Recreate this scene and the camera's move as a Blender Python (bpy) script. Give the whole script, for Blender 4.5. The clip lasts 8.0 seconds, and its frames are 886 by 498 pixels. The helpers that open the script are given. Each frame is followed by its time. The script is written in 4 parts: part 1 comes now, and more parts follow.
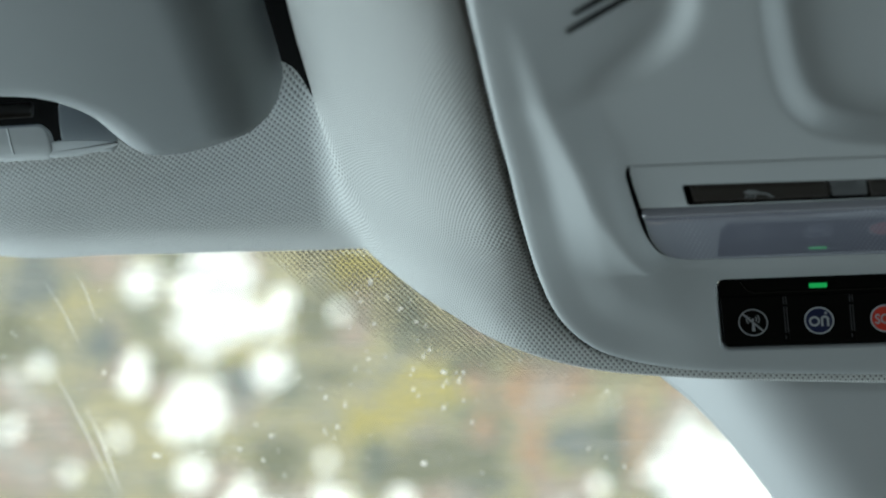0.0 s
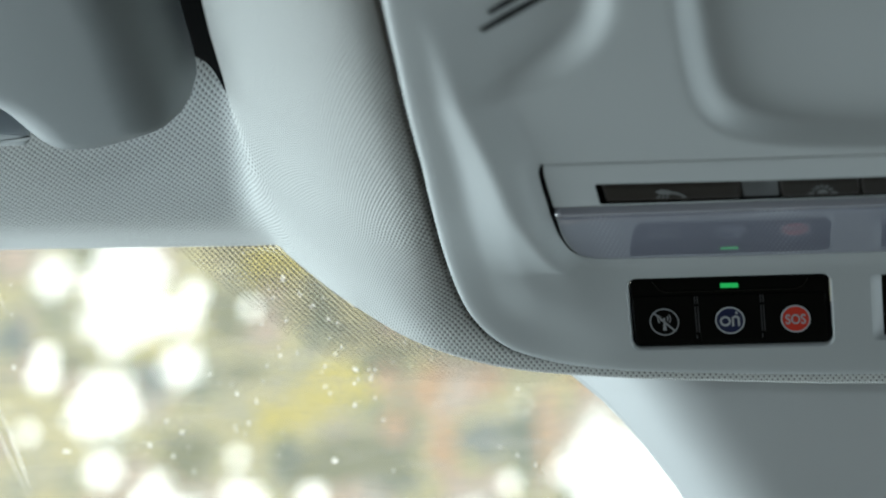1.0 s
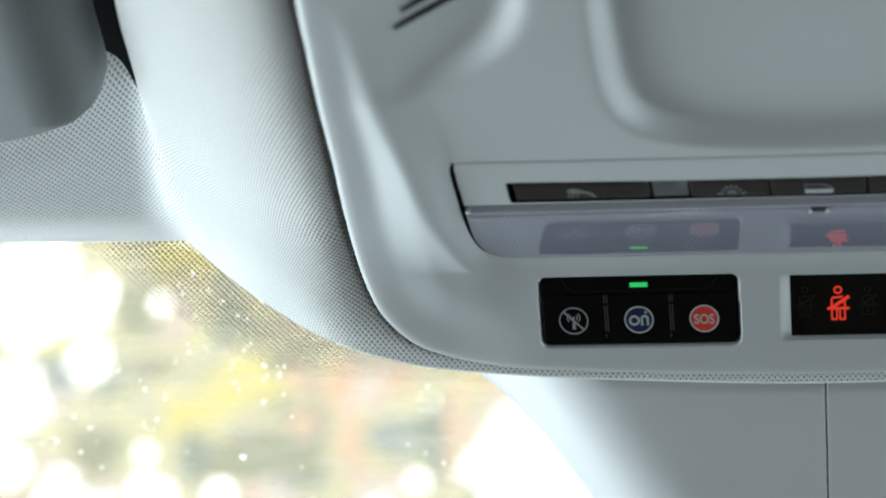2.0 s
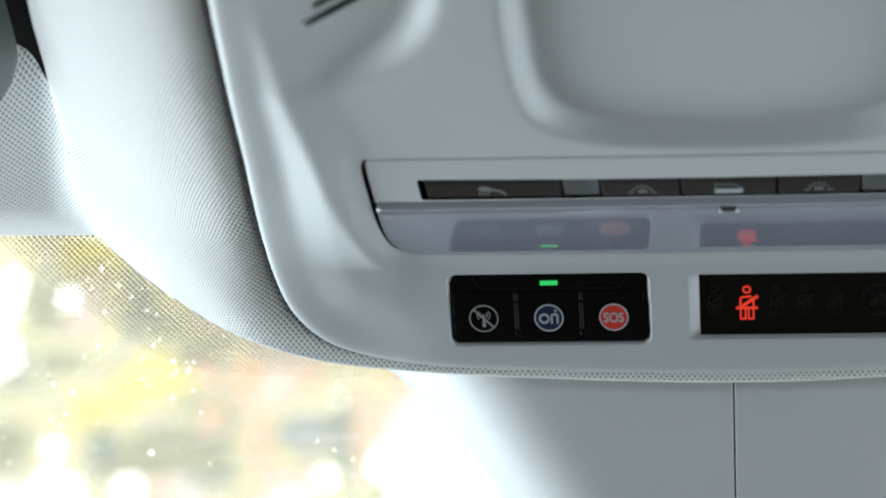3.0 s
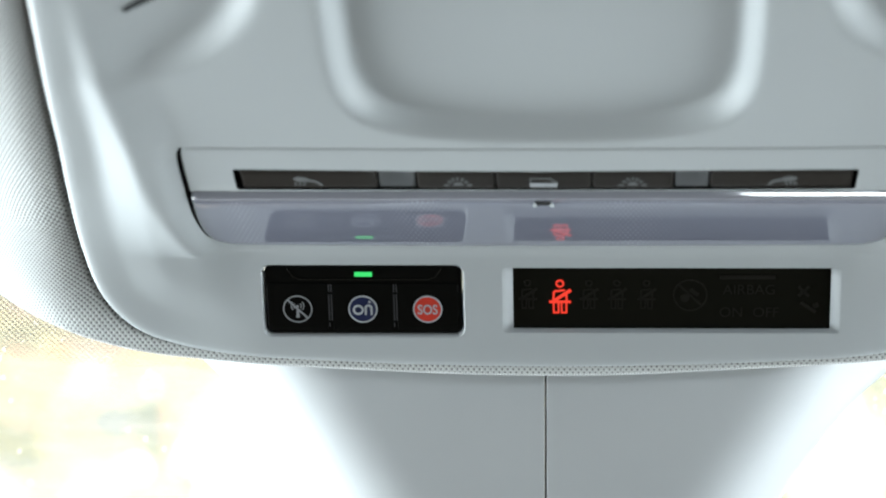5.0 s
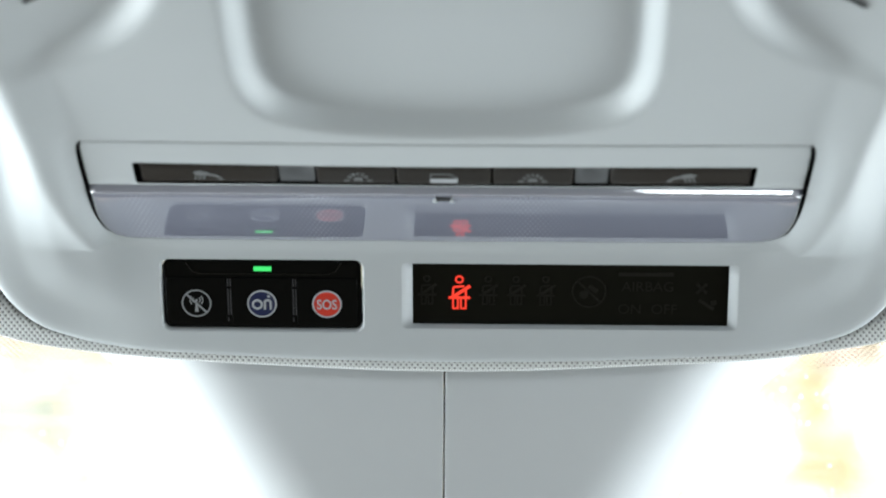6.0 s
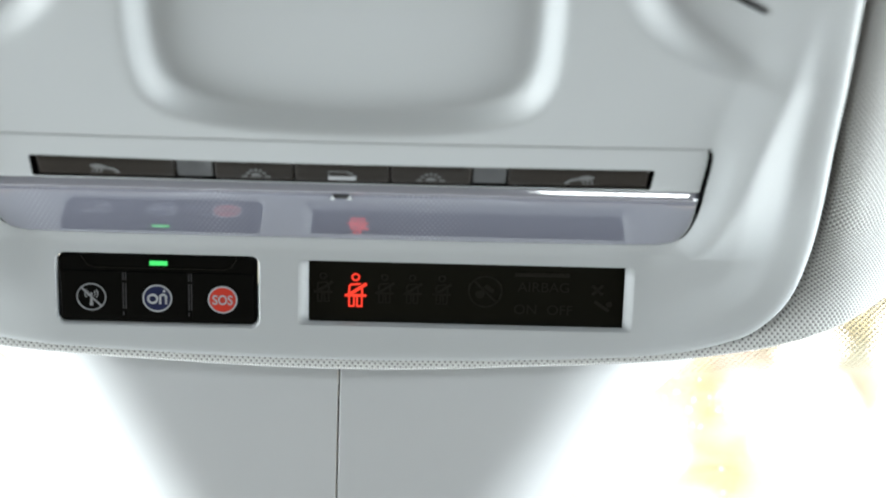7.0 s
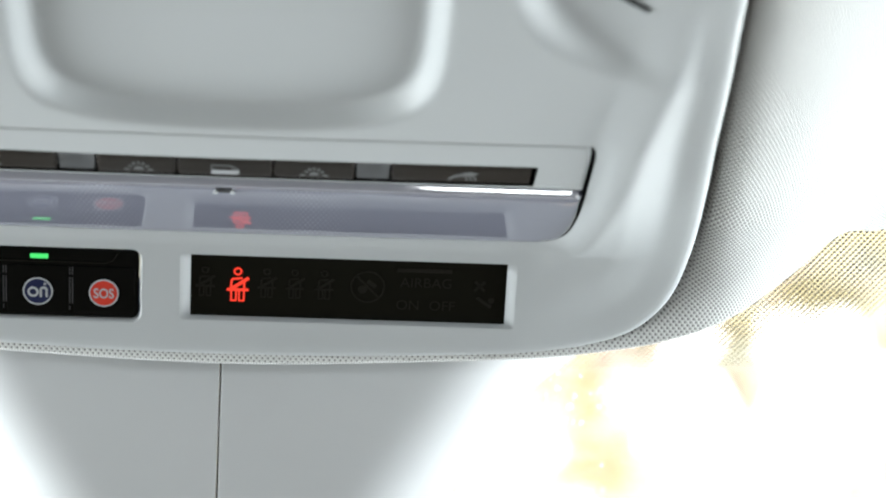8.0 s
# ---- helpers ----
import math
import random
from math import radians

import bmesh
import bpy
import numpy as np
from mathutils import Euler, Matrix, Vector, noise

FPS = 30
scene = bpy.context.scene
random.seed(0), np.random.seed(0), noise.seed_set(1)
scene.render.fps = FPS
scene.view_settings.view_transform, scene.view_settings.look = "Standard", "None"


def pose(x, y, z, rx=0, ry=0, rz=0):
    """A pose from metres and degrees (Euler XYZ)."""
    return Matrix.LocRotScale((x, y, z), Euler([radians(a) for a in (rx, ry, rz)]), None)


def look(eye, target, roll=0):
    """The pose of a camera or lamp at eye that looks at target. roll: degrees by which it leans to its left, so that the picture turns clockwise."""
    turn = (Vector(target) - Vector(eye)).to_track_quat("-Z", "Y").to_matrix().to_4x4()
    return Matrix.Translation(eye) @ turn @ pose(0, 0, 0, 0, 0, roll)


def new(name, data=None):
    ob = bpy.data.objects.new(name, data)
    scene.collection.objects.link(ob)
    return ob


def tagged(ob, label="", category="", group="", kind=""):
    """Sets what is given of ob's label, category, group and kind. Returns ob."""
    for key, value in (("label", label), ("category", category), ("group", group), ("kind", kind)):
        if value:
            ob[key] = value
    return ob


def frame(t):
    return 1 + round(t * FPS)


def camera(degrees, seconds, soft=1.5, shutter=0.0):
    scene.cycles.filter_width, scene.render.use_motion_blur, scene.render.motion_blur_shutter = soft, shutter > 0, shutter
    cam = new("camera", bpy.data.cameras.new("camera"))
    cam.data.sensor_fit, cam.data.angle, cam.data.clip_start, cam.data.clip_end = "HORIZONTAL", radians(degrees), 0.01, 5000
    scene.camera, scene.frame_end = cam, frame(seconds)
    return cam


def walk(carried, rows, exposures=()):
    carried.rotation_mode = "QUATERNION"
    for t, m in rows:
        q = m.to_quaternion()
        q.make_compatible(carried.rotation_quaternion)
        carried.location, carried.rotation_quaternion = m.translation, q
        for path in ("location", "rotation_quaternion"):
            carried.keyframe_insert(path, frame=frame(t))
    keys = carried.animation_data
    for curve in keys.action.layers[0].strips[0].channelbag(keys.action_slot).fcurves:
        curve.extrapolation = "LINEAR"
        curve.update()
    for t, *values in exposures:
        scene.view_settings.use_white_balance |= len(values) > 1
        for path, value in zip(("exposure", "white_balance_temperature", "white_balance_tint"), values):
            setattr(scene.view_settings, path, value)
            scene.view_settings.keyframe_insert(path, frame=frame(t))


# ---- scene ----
from mathutils.geometry import delaunay_2d_cdt

# ---- the camera: a tripod pan between the front seats ----
EYE = (0.0232, -0.885, 1.10)


def aim(yaw, pitch, roll):
    return pose(*EYE, 0, 0, yaw) @ pose(0, 0, 0, 90 + pitch) @ pose(0, 0, 0, 0, 0, roll)


cam = camera(18.635, 8.0, soft=2.0)
cam.data.dof.use_dof = True
cam.data.dof.focus_distance = 0.955
cam.data.dof.aperture_fstop = 9.6
PATH = [
    (0.0, 13.577, 14.231, 1.105), (0.5, 12.631, 14.222, 1.100), (1.0, 11.667, 14.215, 1.095), (1.5, 10.690, 14.208, 1.090),
    (3.0, 7.748, 14.172, 1.075), (3.5, 6.786, 14.151, 1.060), (4.0, 5.776, 14.126, 1.030), (4.5, 4.755, 14.098, 0.990),
    (6.0, 1.504, 13.987, 0.790), (6.2, 1.063, 13.990, 0.850), (6.5, 0.400, 14.010, 1.279), (7.0, -0.749, 13.989, 1.215),
    (7.5, -1.975, 13.966, 1.147), (8.0, -3.313, 13.941, 1.073),
]
walk(cam, [(t, aim(*a)) for t, *a in PATH],
     exposures=[(0.0, -0.58, 6150, 2), (1.0, -0.23, 6250, 4), (1.7, 0.2, 6300, 6), (3.0, 0.44, 6300, 9), (3.5, 0.60, 6250, 9), (4.5, 0.82, 6400, 10), (6.0, 1.06, 6550, 11), (6.5, 1.15, 6650, 12), (8.0, 1.08, 6750, 13)])

# ---- daylight ----
SUN_UP, SUN_TURN = 38, 25      # degrees above the horizon; to the right of straight ahead
world = bpy.data.worlds.new("sky")
scene.world = world
world.use_nodes = True
wn = world.node_tree.nodes
sky = wn.new("ShaderNodeTexSky")
sky.sky_type, sky.sun_disc = "NISHITA", False
sky.sun_elevation, sky.sun_rotation = radians(SUN_UP), radians(SUN_TURN)
world.node_tree.links.new(sky.outputs[0], wn["Background"].inputs[0])
wn["Background"].inputs[1].default_value = 0.15
sun = new("sun", bpy.data.lights.new("sun", "SUN"))
sun.data.energy, sun.data.angle, sun.data.color = 3.0, radians(0.6), (1.0, 0.95, 0.88)
sun.matrix_world = look((9 * math.sin(radians(SUN_TURN)), 9 * math.cos(radians(SUN_TURN)), 9 * math.tan(radians(SUN_UP))), (0, 0, 0))


def daylight(name, m, wide, high, power):
    lamp = new(name, bpy.data.lights.new(name, "AREA"))
    lamp.data.shape, lamp.data.size, lamp.data.size_y, lamp.data.energy = "RECTANGLE", wide, high, power
    lamp.data.color = (0.86, 0.962, 1.0)
    lamp.matrix_world = m
    return lamp


daylight("daylight_side", look((-0.79, 0.19, 1.09), (0, 0.10, 1.18)), 0.82, 0.34, 9.5)
daylight("daylight_side", look((0.79, 0.19, 1.09), (0, 0.10, 1.18)), 0.82, 0.34, 6.8)
# unseen rear fill; its offset and roll shape the streak on the lens step
daylight("daylight_rear_fill", look((0.42, -1.74, 1.16), (0.30, 0, 1.20), 14), 0.54, 0.16, 3.0)


# ---- materials ----
def material(name, colour, rough=0.5, metal=0.0, **more):
    m = bpy.data.materials.new(name)
    m.use_nodes = True
    b = m.node_tree.nodes["Principled BSDF"]
    b.inputs["Base Color"].default_value = (*colour, 1)
    b.inputs["Roughness"].default_value, b.inputs["Metallic"].default_value = rough, metal
    for key, value in more.items():
        b.inputs[key.replace("_", " ")].default_value = value
    return m


def node(m, kind, **values):
    n = m.node_tree.nodes.new(kind)
    for key, value in values.items():
        n.inputs[key].default_value = value
    return n


def wire(m, a, b):
    m.node_tree.links.new(a, b)


def bsdf(m):
    return m.node_tree.nodes["Principled BSDF"]


def grain(m, scale, strength, blotch=0.06, distance=0.0004, wear=9.0):
    """Fine relief, and a soft unevenness of the colour at a larger scale."""
    where = node(m, "ShaderNodeTexCoord")
    fine = node(m, "ShaderNodeTexNoise", Scale=scale, Detail=3.0)
    wire(m, where.outputs["Object"], fine.inputs["Vector"])
    bump = node(m, "ShaderNodeBump", Strength=strength, Distance=distance)
    wire(m, fine.outputs["Fac"], bump.inputs["Height"])
    wire(m, bump.outputs["Normal"], bsdf(m).inputs["Normal"])
    large = node(m, "ShaderNodeTexNoise", Scale=wear, Detail=4.0)
    wire(m, where.outputs["Object"], large.inputs["Vector"])
    tone = node(m, "ShaderNodeMapRange", **{"To Min": 1 - blotch, "To Max": 1 + blotch})
    wire(m, large.outputs["Fac"], tone.inputs["Value"])
    mix = m.node_tree.nodes.new("ShaderNodeMix")
    mix.data_type, mix.blend_type = "RGBA", "MULTIPLY"
    mix.inputs[0].default_value = 1
    mix.inputs[6].default_value = bsdf(m).inputs["Base Color"].default_value
    wire(m, tone.outputs["Result"], mix.inputs[7])
    wire(m, mix.outputs[2], bsdf(m).inputs["Base Color"])
    return m


def glowing(name, colour, strength):
    return material(name, (0.02, 0.02, 0.02), 0.4, Emission_Color=(*colour, 1), Emission_Strength=strength)


PLASTIC = grain(material("soft_grey_plastic", (0.46, 0.49, 0.50), 0.48), 2600, 0.12)
VINYL = grain(material("grey_visor_vinyl", (0.175, 0.194, 0.203), 0.55), 1500, 0.3)
COVER = grain(material("grey_cover_plastic", (0.50, 0.52, 0.53), 0.5), 2400, 0.15)
BLACK = grain(material("black_gloss_plastic", (0.0032, 0.0035, 0.0032), 0.14, Specular_IOR_Level=0.09), 3000, 0.05)
BROWN_BLACK = grain(material("dark_key_plastic", (0.017, 0.014, 0.0115), 0.3, Specular_IOR_Level=0.35), 3000, 0.08)
SCREEN = material("dark_display_glass", (0.006, 0.0062, 0.0044), 0.16, Specular_IOR_Level=0.1)
# for gaps, and for the painted shade behind the visor
DARK = material("matt_black_gap", (0.004, 0.004, 0.004), 0.9, Specular_IOR_Level=0.1)
GHOST = material("unlit_symbol_print", (0.0084, 0.0084, 0.0066), 0.3, Specular_IOR_Level=0.3)
PRINT = material("pale_symbol_print", (0.40, 0.42, 0.44), 0.5)
DULL_PRINT = material("grey_symbol_print", (0.15, 0.158, 0.160), 0.5)
PALE_PRINT = material("dim_pale_symbol_print", (0.26, 0.27, 0.28), 0.5)
FAINT = material("faint_moulded_line", (0.030, 0.031, 0.033), 0.5)
BLUE = material("blue_button_print", (0.004, 0.010, 0.052), 0.4)
RED = material("red_button_print", (0.55, 0.035, 0.018), 0.4)
GREEN_LED = glowing("green_led", (0.04, 0.75, 0.16), 0.6)
RED_LED = glowing("red_warning_light", (1.0, 0.045, 0.018), 0.55)
LENS = material("lilac_clear_lamp_lens", (0.235, 0.248, 0.31), 0.01, IOR=1.75, Coat_Weight=1.0, Coat_Roughness=0.01, Coat_IOR=1.5)
RIDGE = material("clear_lens_ridge", (0.33, 0.34, 0.39), 0.04, IOR=1.9, Coat_Weight=1.0, Coat_Roughness=0.02)
CLEAR = grain(material("smoky_clear_spacer", (0.11, 0.116, 0.122), 0.25), 900, 0.05)
SLOT = material("dark_louvre_gap", (0.012, 0.013, 0.014), 0.7)


def lens_optics(m, patches):
    """Rows of small prisms behind the lens, in patches along its length."""
    where, at = node(m, "ShaderNodeTexCoord"), node(m, "ShaderNodeSeparateXYZ")
    wire(m, where.outputs["Object"], at.inputs[0])

    def sums(kind, a, b):
        n = node(m, "ShaderNodeMath")
        n.operation = kind
        for socket, value in zip(n.inputs, (a, b)):
            if isinstance(value, float):
                socket.default_value = value
            else:
                wire(m, value, socket)
        return n.outputs[0]

    dots = sums("MULTIPLY", sums("SINE", sums("MULTIPLY", at.outputs["X"], 2 * math.pi / 0.0017), 0.0),
                sums("SINE", sums("MULTIPLY", at.outputs["Y"], 2 * math.pi / 0.0050), 0.0))
    dots = sums("MULTIPLY", sums("MAXIMUM", sums("ADD", dots, -0.25), 0.0), 1.3)
    cover_all = None
    for mid, half in patches:
        off = sums("ABSOLUTE", sums("ADD", at.outputs["X"], -mid), 0.0)
        here = sums("MAXIMUM", sums("SUBTRACT", 1.0, sums("DIVIDE", off, half)), 0.0)
        cover_all = here if cover_all is None else sums("ADD", cover_all, here)
    cloud = node(m, "ShaderNodeTexNoise", Scale=110.0, Detail=2.0)
    wire(m, where.outputs["Object"], cloud.inputs["Vector"])
    amount = sums("MULTIPLY", sums("MULTIPLY", dots, cover_all), cloud.outputs["Fac"])
    mix = m.node_tree.nodes.new("ShaderNodeMix")
    mix.data_type = "RGBA"
    mix.inputs[6].default_value = bsdf(m).inputs["Base Color"].default_value
    mix.inputs[7].default_value = (0.48, 0.48, 0.55, 1)
    wire(m, amount, mix.inputs[0])
    wire(m, mix.outputs[2], bsdf(m).inputs["Base Color"])


lens_optics(LENS, [(-0.100, 0.007), (-0.041, 0.015), (0.028, 0.020)])


def weave(name, colour, pitch, deep):
    """Knitted cloth: rows of small stitches, every second row shifted by half a stitch."""
    m = grain(material(name, colour, 0.9, Sheen_Weight=0.15), 1200, 0.1, 0.05)
    where = node(m, "ShaderNodeUVMap")
    at = node(m, "ShaderNodeSeparateXYZ")
    wire(m, where.outputs["UV"], at.inputs[0])

    def wave(axis, period):
        a = node(m, "ShaderNodeMath")
        a.operation, a.inputs[1].default_value = "MULTIPLY", 2 * math.pi / period
        wire(m, at.outputs[axis], a.inputs[0])
        c = node(m, "ShaderNodeMath")
        c.operation = "SINE"
        wire(m, a.outputs[0], c.inputs[0])
        return c

    one, two = wave("X", pitch), wave("Y", pitch * 1.25)
    both = node(m, "ShaderNodeMath"); both.operation = "MULTIPLY"
    wire(m, one.outputs[0], both.inputs[0])
    wire(m, two.outputs[0], both.inputs[1])
    bump = node(m, "ShaderNodeBump", Strength=1.0, Distance=deep)
    wire(m, both.outputs[0], bump.inputs["Height"])
    old = bsdf(m).inputs["Normal"].links[0].from_node
    wire(m, old.outputs["Normal"], bump.inputs["Normal"])
    wire(m, bump.outputs["Normal"], bsdf(m).inputs["Normal"])
    # shade in the holes between stitches, multiplied into the cloth colour
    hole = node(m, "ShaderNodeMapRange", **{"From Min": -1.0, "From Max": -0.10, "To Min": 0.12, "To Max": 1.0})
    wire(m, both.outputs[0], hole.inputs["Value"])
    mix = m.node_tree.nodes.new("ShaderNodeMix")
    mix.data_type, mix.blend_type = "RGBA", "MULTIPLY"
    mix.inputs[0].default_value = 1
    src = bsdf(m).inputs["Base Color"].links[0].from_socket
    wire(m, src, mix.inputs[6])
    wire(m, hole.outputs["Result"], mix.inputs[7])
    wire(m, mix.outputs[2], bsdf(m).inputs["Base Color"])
    return m


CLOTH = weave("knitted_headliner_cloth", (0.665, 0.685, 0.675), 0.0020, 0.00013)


# ---- building helpers ----
def mesh_object(name, verts, faces, mat, smooth=True, uv=None):
    me = bpy.data.meshes.new(name)
    me.from_pydata([tuple(v) for v in verts], [], [tuple(f) for f in faces])
    if uv is not None:
        layer = me.uv_layers.new(name="UVMap")
        for loop in me.loops:
            layer.data[loop.index].uv = uv[loop.vertex_index]
    for p in me.polygons:
        p.use_smooth = smooth
    me.materials.append(mat)
    return new(name, me)


def under(ob, parent, label=""):
    ob.parent = parent
    return tagged(ob, label) if label else ob


def bm_object(name, bm, mat, smooth=True):
    bmesh.ops.recalc_face_normals(bm, faces=bm.faces)
    me = bpy.data.meshes.new(name)
    bm.to_mesh(me)
    bm.free()
    for p in me.polygons:
        p.use_smooth = smooth
    me.materials.append(mat)
    return new(name, me)


def smooth_step(a, b, x):
    t = np.clip((np.asarray(x, float) - a) / (b - a), 0, 1)
    return t * t * (3 - 2 * t)


# The console's side profile: from its front foot (s = 0) up and back, as lengths and slopes.
FOOT_Y, FOOT_Z = 0.0374, 1.2884
RUNS = [(0.0455, 53.0), (0.0450, 6.0), (0.0315, 14.0), (0.2, 14.0)]
STEP = 0.001
S = np.arange(-0.12, 0.33, STEP)


def profile(sigma):
    slope, a = np.full(len(S), RUNS[0][1]), 0.0
    for length, angle in RUNS:
        slope[S >= a - 1e-6] = angle
        a += length
    slope[S < 0] = RUNS[0][1]
    y = np.concatenate([[0], np.cumsum(-np.cos(np.radians(slope[:-1])) * STEP)])
    z = np.concatenate([[0], np.cumsum(np.sin(np.radians(slope[:-1])) * STEP)])
    i = np.argmin(abs(S))
    y, z = y + FOOT_Y - y[i], z + FOOT_Z - z[i]
    k = np.exp(-0.5 * (np.arange(-80, 81) * STEP / sigma) ** 2)
    k /= k.sum()
    soft = [np.convolve(np.pad(c, 80, "reflect", reflect_type="odd"), k, "valid") for c in (y, z)]
    return soft[0], soft[1]


YC, ZC = profile(0.0015)      # crisp, in the middle
YS, ZS = profile(0.022)       # rounded, at the flanks


def sheet(x, s):
    """The console's basic sheet: places and normals for arrays of x and s."""
    x, s = np.asarray(x, float), np.asarray(s, float)
    w = smooth_step(0.117, 0.150, abs(x))

    def place(q):
        y = np.interp(q, S, YC) * (1 - w) + np.interp(q, S, YS) * w
        z = np.interp(q, S, ZC) * (1 - w) + np.interp(q, S, ZS) * w
        return y, z

    y, z = place(s)
    (ya, za), (yb, zb) = place(s - 0.002), place(s + 0.002)
    n = np.stack([0 * x, -(zb - za), yb - ya], -1)
    n /= np.linalg.norm(n, axis=-1, keepdims=True)
    n[n[..., 1] > 0] *= -1
    return np.stack([x, y, z], -1), n


def raised(x, s, h):
    p, n = sheet(x, s)
    return p + n * np.asarray(h, float)[..., None]


def spline(points, per=8, closed=False):
    """A smooth curve through points of the plane."""
    p = [np.array(q, float) for q in points]
    out = []
    n = len(p)
    for i in range(n if closed else n - 1):
        a, b, c, d = (p[(i + k) % n] if closed else p[min(max(i + k, 0), n - 1)] for k in (-1, 0, 1, 2))
        for k in range(per):
            t = k / per
            out.append(0.5 * (2 * b + (c - a) * t + (2 * a - 5 * b + 4 * c - d) * t * t + (3 * b - a - 3 * c + d) * t ** 3))
    if not closed:
        out.append(p[-1])
    return np.array(out)


def round_rect(x0, s0, x1, s1, r, n=6):
    out = []
    for cx, cs, a in ((x1 - r, s1 - r, 0), (x0 + r, s1 - r, 90), (x0 + r, s0 + r, 180), (x1 - r, s0 + r, 270)):
        for k in range(n + 1):
            b = radians(a + 90 * k / n)
            out.append((cx + r * math.cos(b), cs + r * math.sin(b)))
    return np.array(out)


def resample(loop, gap):
    out = []
    for a, b in zip(loop, np.roll(loop, -1, 0)):
        n = max(1, int(np.ceil(np.linalg.norm(b - a) / gap)))
        out += [a + (b - a) * k / n for k in range(n)]
    return np.array(out)


def distance(points, loop):
    """The distance of points of the plane to a closed line."""
    a, b = loop, np.roll(loop, -1, 0)
    best = np.full(len(points), 9.0)
    for p, q in zip(a, b):
        d = q - p
        t = np.clip(((points - p) @ d) / max(d @ d, 1e-12), 0, 1)
        best = np.minimum(best, np.linalg.norm(points - p - t[:, None] * d, axis=1))
    return best


def inside(points, loop):
    x, y = points[:, 0], points[:, 1]
    odd = np.zeros(len(points), bool)
    for (xa, ya), (xb, yb) in zip(loop, np.roll(loop, -1, 0)):
        if ya != yb:
            odd ^= ((ya > y) != (yb > y)) & (x < (xb - xa) * (y - ya) / (yb - ya) + xa)
    return odd


def cut_sheet(loops, gap, bands=()):
    """A triangle net in the plane inside the first loop and outside the others; extra points lie along bands."""
    outer = loops[0]
    lo, hi = outer.min(0), outer.max(0)
    xs = np.arange(lo[0], hi[0], gap)
    ys = np.arange(lo[1], hi[1], gap * 0.87)
    grid = np.array([(x + (gap / 2 if j % 2 else 0), y) for j, y in enumerate(ys) for x in xs])
    keep = inside(grid, outer) & (distance(grid, outer) > gap * 0.6)
    for hole in loops[1:]:
        keep &= ~inside(grid, hole) & (distance(grid, hole) > gap * 0.6)
    for band in bands:
        keep &= distance(grid, band) > gap * 0.5
    verts, edges = [], []
    for loop in loops:
        k = len(verts)
        verts += list(loop)
        edges += [(k + i, k + (i + 1) % len(loop)) for i in range(len(loop))]
    for band in bands:
        good = inside(band, outer) & (distance(band, outer) > 1e-4)
        for hole in loops[1:]:
            good &= ~inside(band, hole) & (distance(band, hole) > 1e-4)
        verts += list(band[good])
    verts += list(grid[keep])
    flat, _, tris, *_ = delaunay_2d_cdt([Vector(v) for v in verts], edges, [], 0, 1e-7)
    flat = np.array([tuple(v) for v in flat])
    mid = np.array([flat[list(t)].mean(0) for t in tris])
    ok = inside(mid, outer)
    for hole in loops[1:]:
        ok &= ~inside(mid, hole)
    return flat, [tuple(t) for t, good in zip(tris, ok) if good]


def shrunk(loop, d):
    """A loop moved inwards by d."""
    t = np.roll(loop, -1, 0) - np.roll(loop, 1, 0)
    t /= np.linalg.norm(t, axis=1, keepdims=True) + 1e-12
    n = np.stack([-t[:, 1], t[:, 0]], 1)
    area = np.sum(loop[:, 0] * np.roll(loop[:, 1], -1) - loop[:, 1] * np.roll(loop[:, 0], -1))
    return loop + n * d * (1 if area > 0 else -1)


def ring_wall(name, stations, mat, place=raised, close=False):
    """A wall through stations of (loop, height over the sheet); closed at the end with a flat face where asked."""
    verts, faces = [], []
    n = len(stations[0][0])
    for loop, h in stations:
        verts += list(place(loop[:, 0], loop[:, 1], np.full(n, h)))
    for j in range(len(stations) - 1):
        for i in range(n):
            a, b = j * n + i, j * n + (i + 1) % n
            faces.append((a, b, b + n, a + n))
    if close:
        faces.append(tuple(range((len(stations) - 1) * n, len(stations) * n)))
    return mesh_object(name, verts, faces, mat)


MM = 0.001


def lean(loop):
    """The console is built in slightly askew."""
    return np.stack([loop[:, 0] + 0.0135 * loop[:, 1], loop[:, 1]], 1)


# ---- overhead console ----
HALF = [(0, 0.3), (30, 0.6), (60, 1.6), (85, 2.8), (104, 4.0), (117, 5.2), (128, 7.2), (140, 12), (148.0, 20), (153.6, 31.5), (156.3, 45), (157.0, 60),
        (156.2, 78), (154.6, 100), (153, 120), (150.4, 160), (148, 194), (146, 220), (141, 262), (133, 280), (118, 288), (60, 292)]
side = [np.array(p) * MM for p in HALF]      # grown a little below, for the rolled edge
OUTLINE = spline([(x, s) for x, s in side] + [(-x, s) for x, s in side[:0:-1]], 5, True)
OUTLINE = lean(OUTLINE)
OUTLINE = shrunk(OUTLINE, -(0.0006 + 0.0026 * smooth_step(0.004, 0.030, OUTLINE[:, 1])[:, None]))
BUTTON_RIM = round_rect(-0.0981, 0.0118, -0.0275, 0.0394, 0.0034)
DISPLAY_HOLE = round_rect(-0.0146, 0.0137, 0.1012, 0.0382, 0.0012, 3)
module_side = [(60, 48.6), (100, 49.4), (108, 50.3), (112.9, 53.6), (115.7, 60), (117.3, 75), (117.4, 95), (117.6, 112), (117.2, 121), (115.6, 124.2), (112, 125), (60, 124.4)]
MODULE = spline([(0, 0.0484)] + [(x * MM, s * MM) for x, s in module_side] + [(0, 0.124)] + [(-x * MM, s * MM) for x, s in module_side[::-1]], 6, True)
MODULE = lean(MODULE)
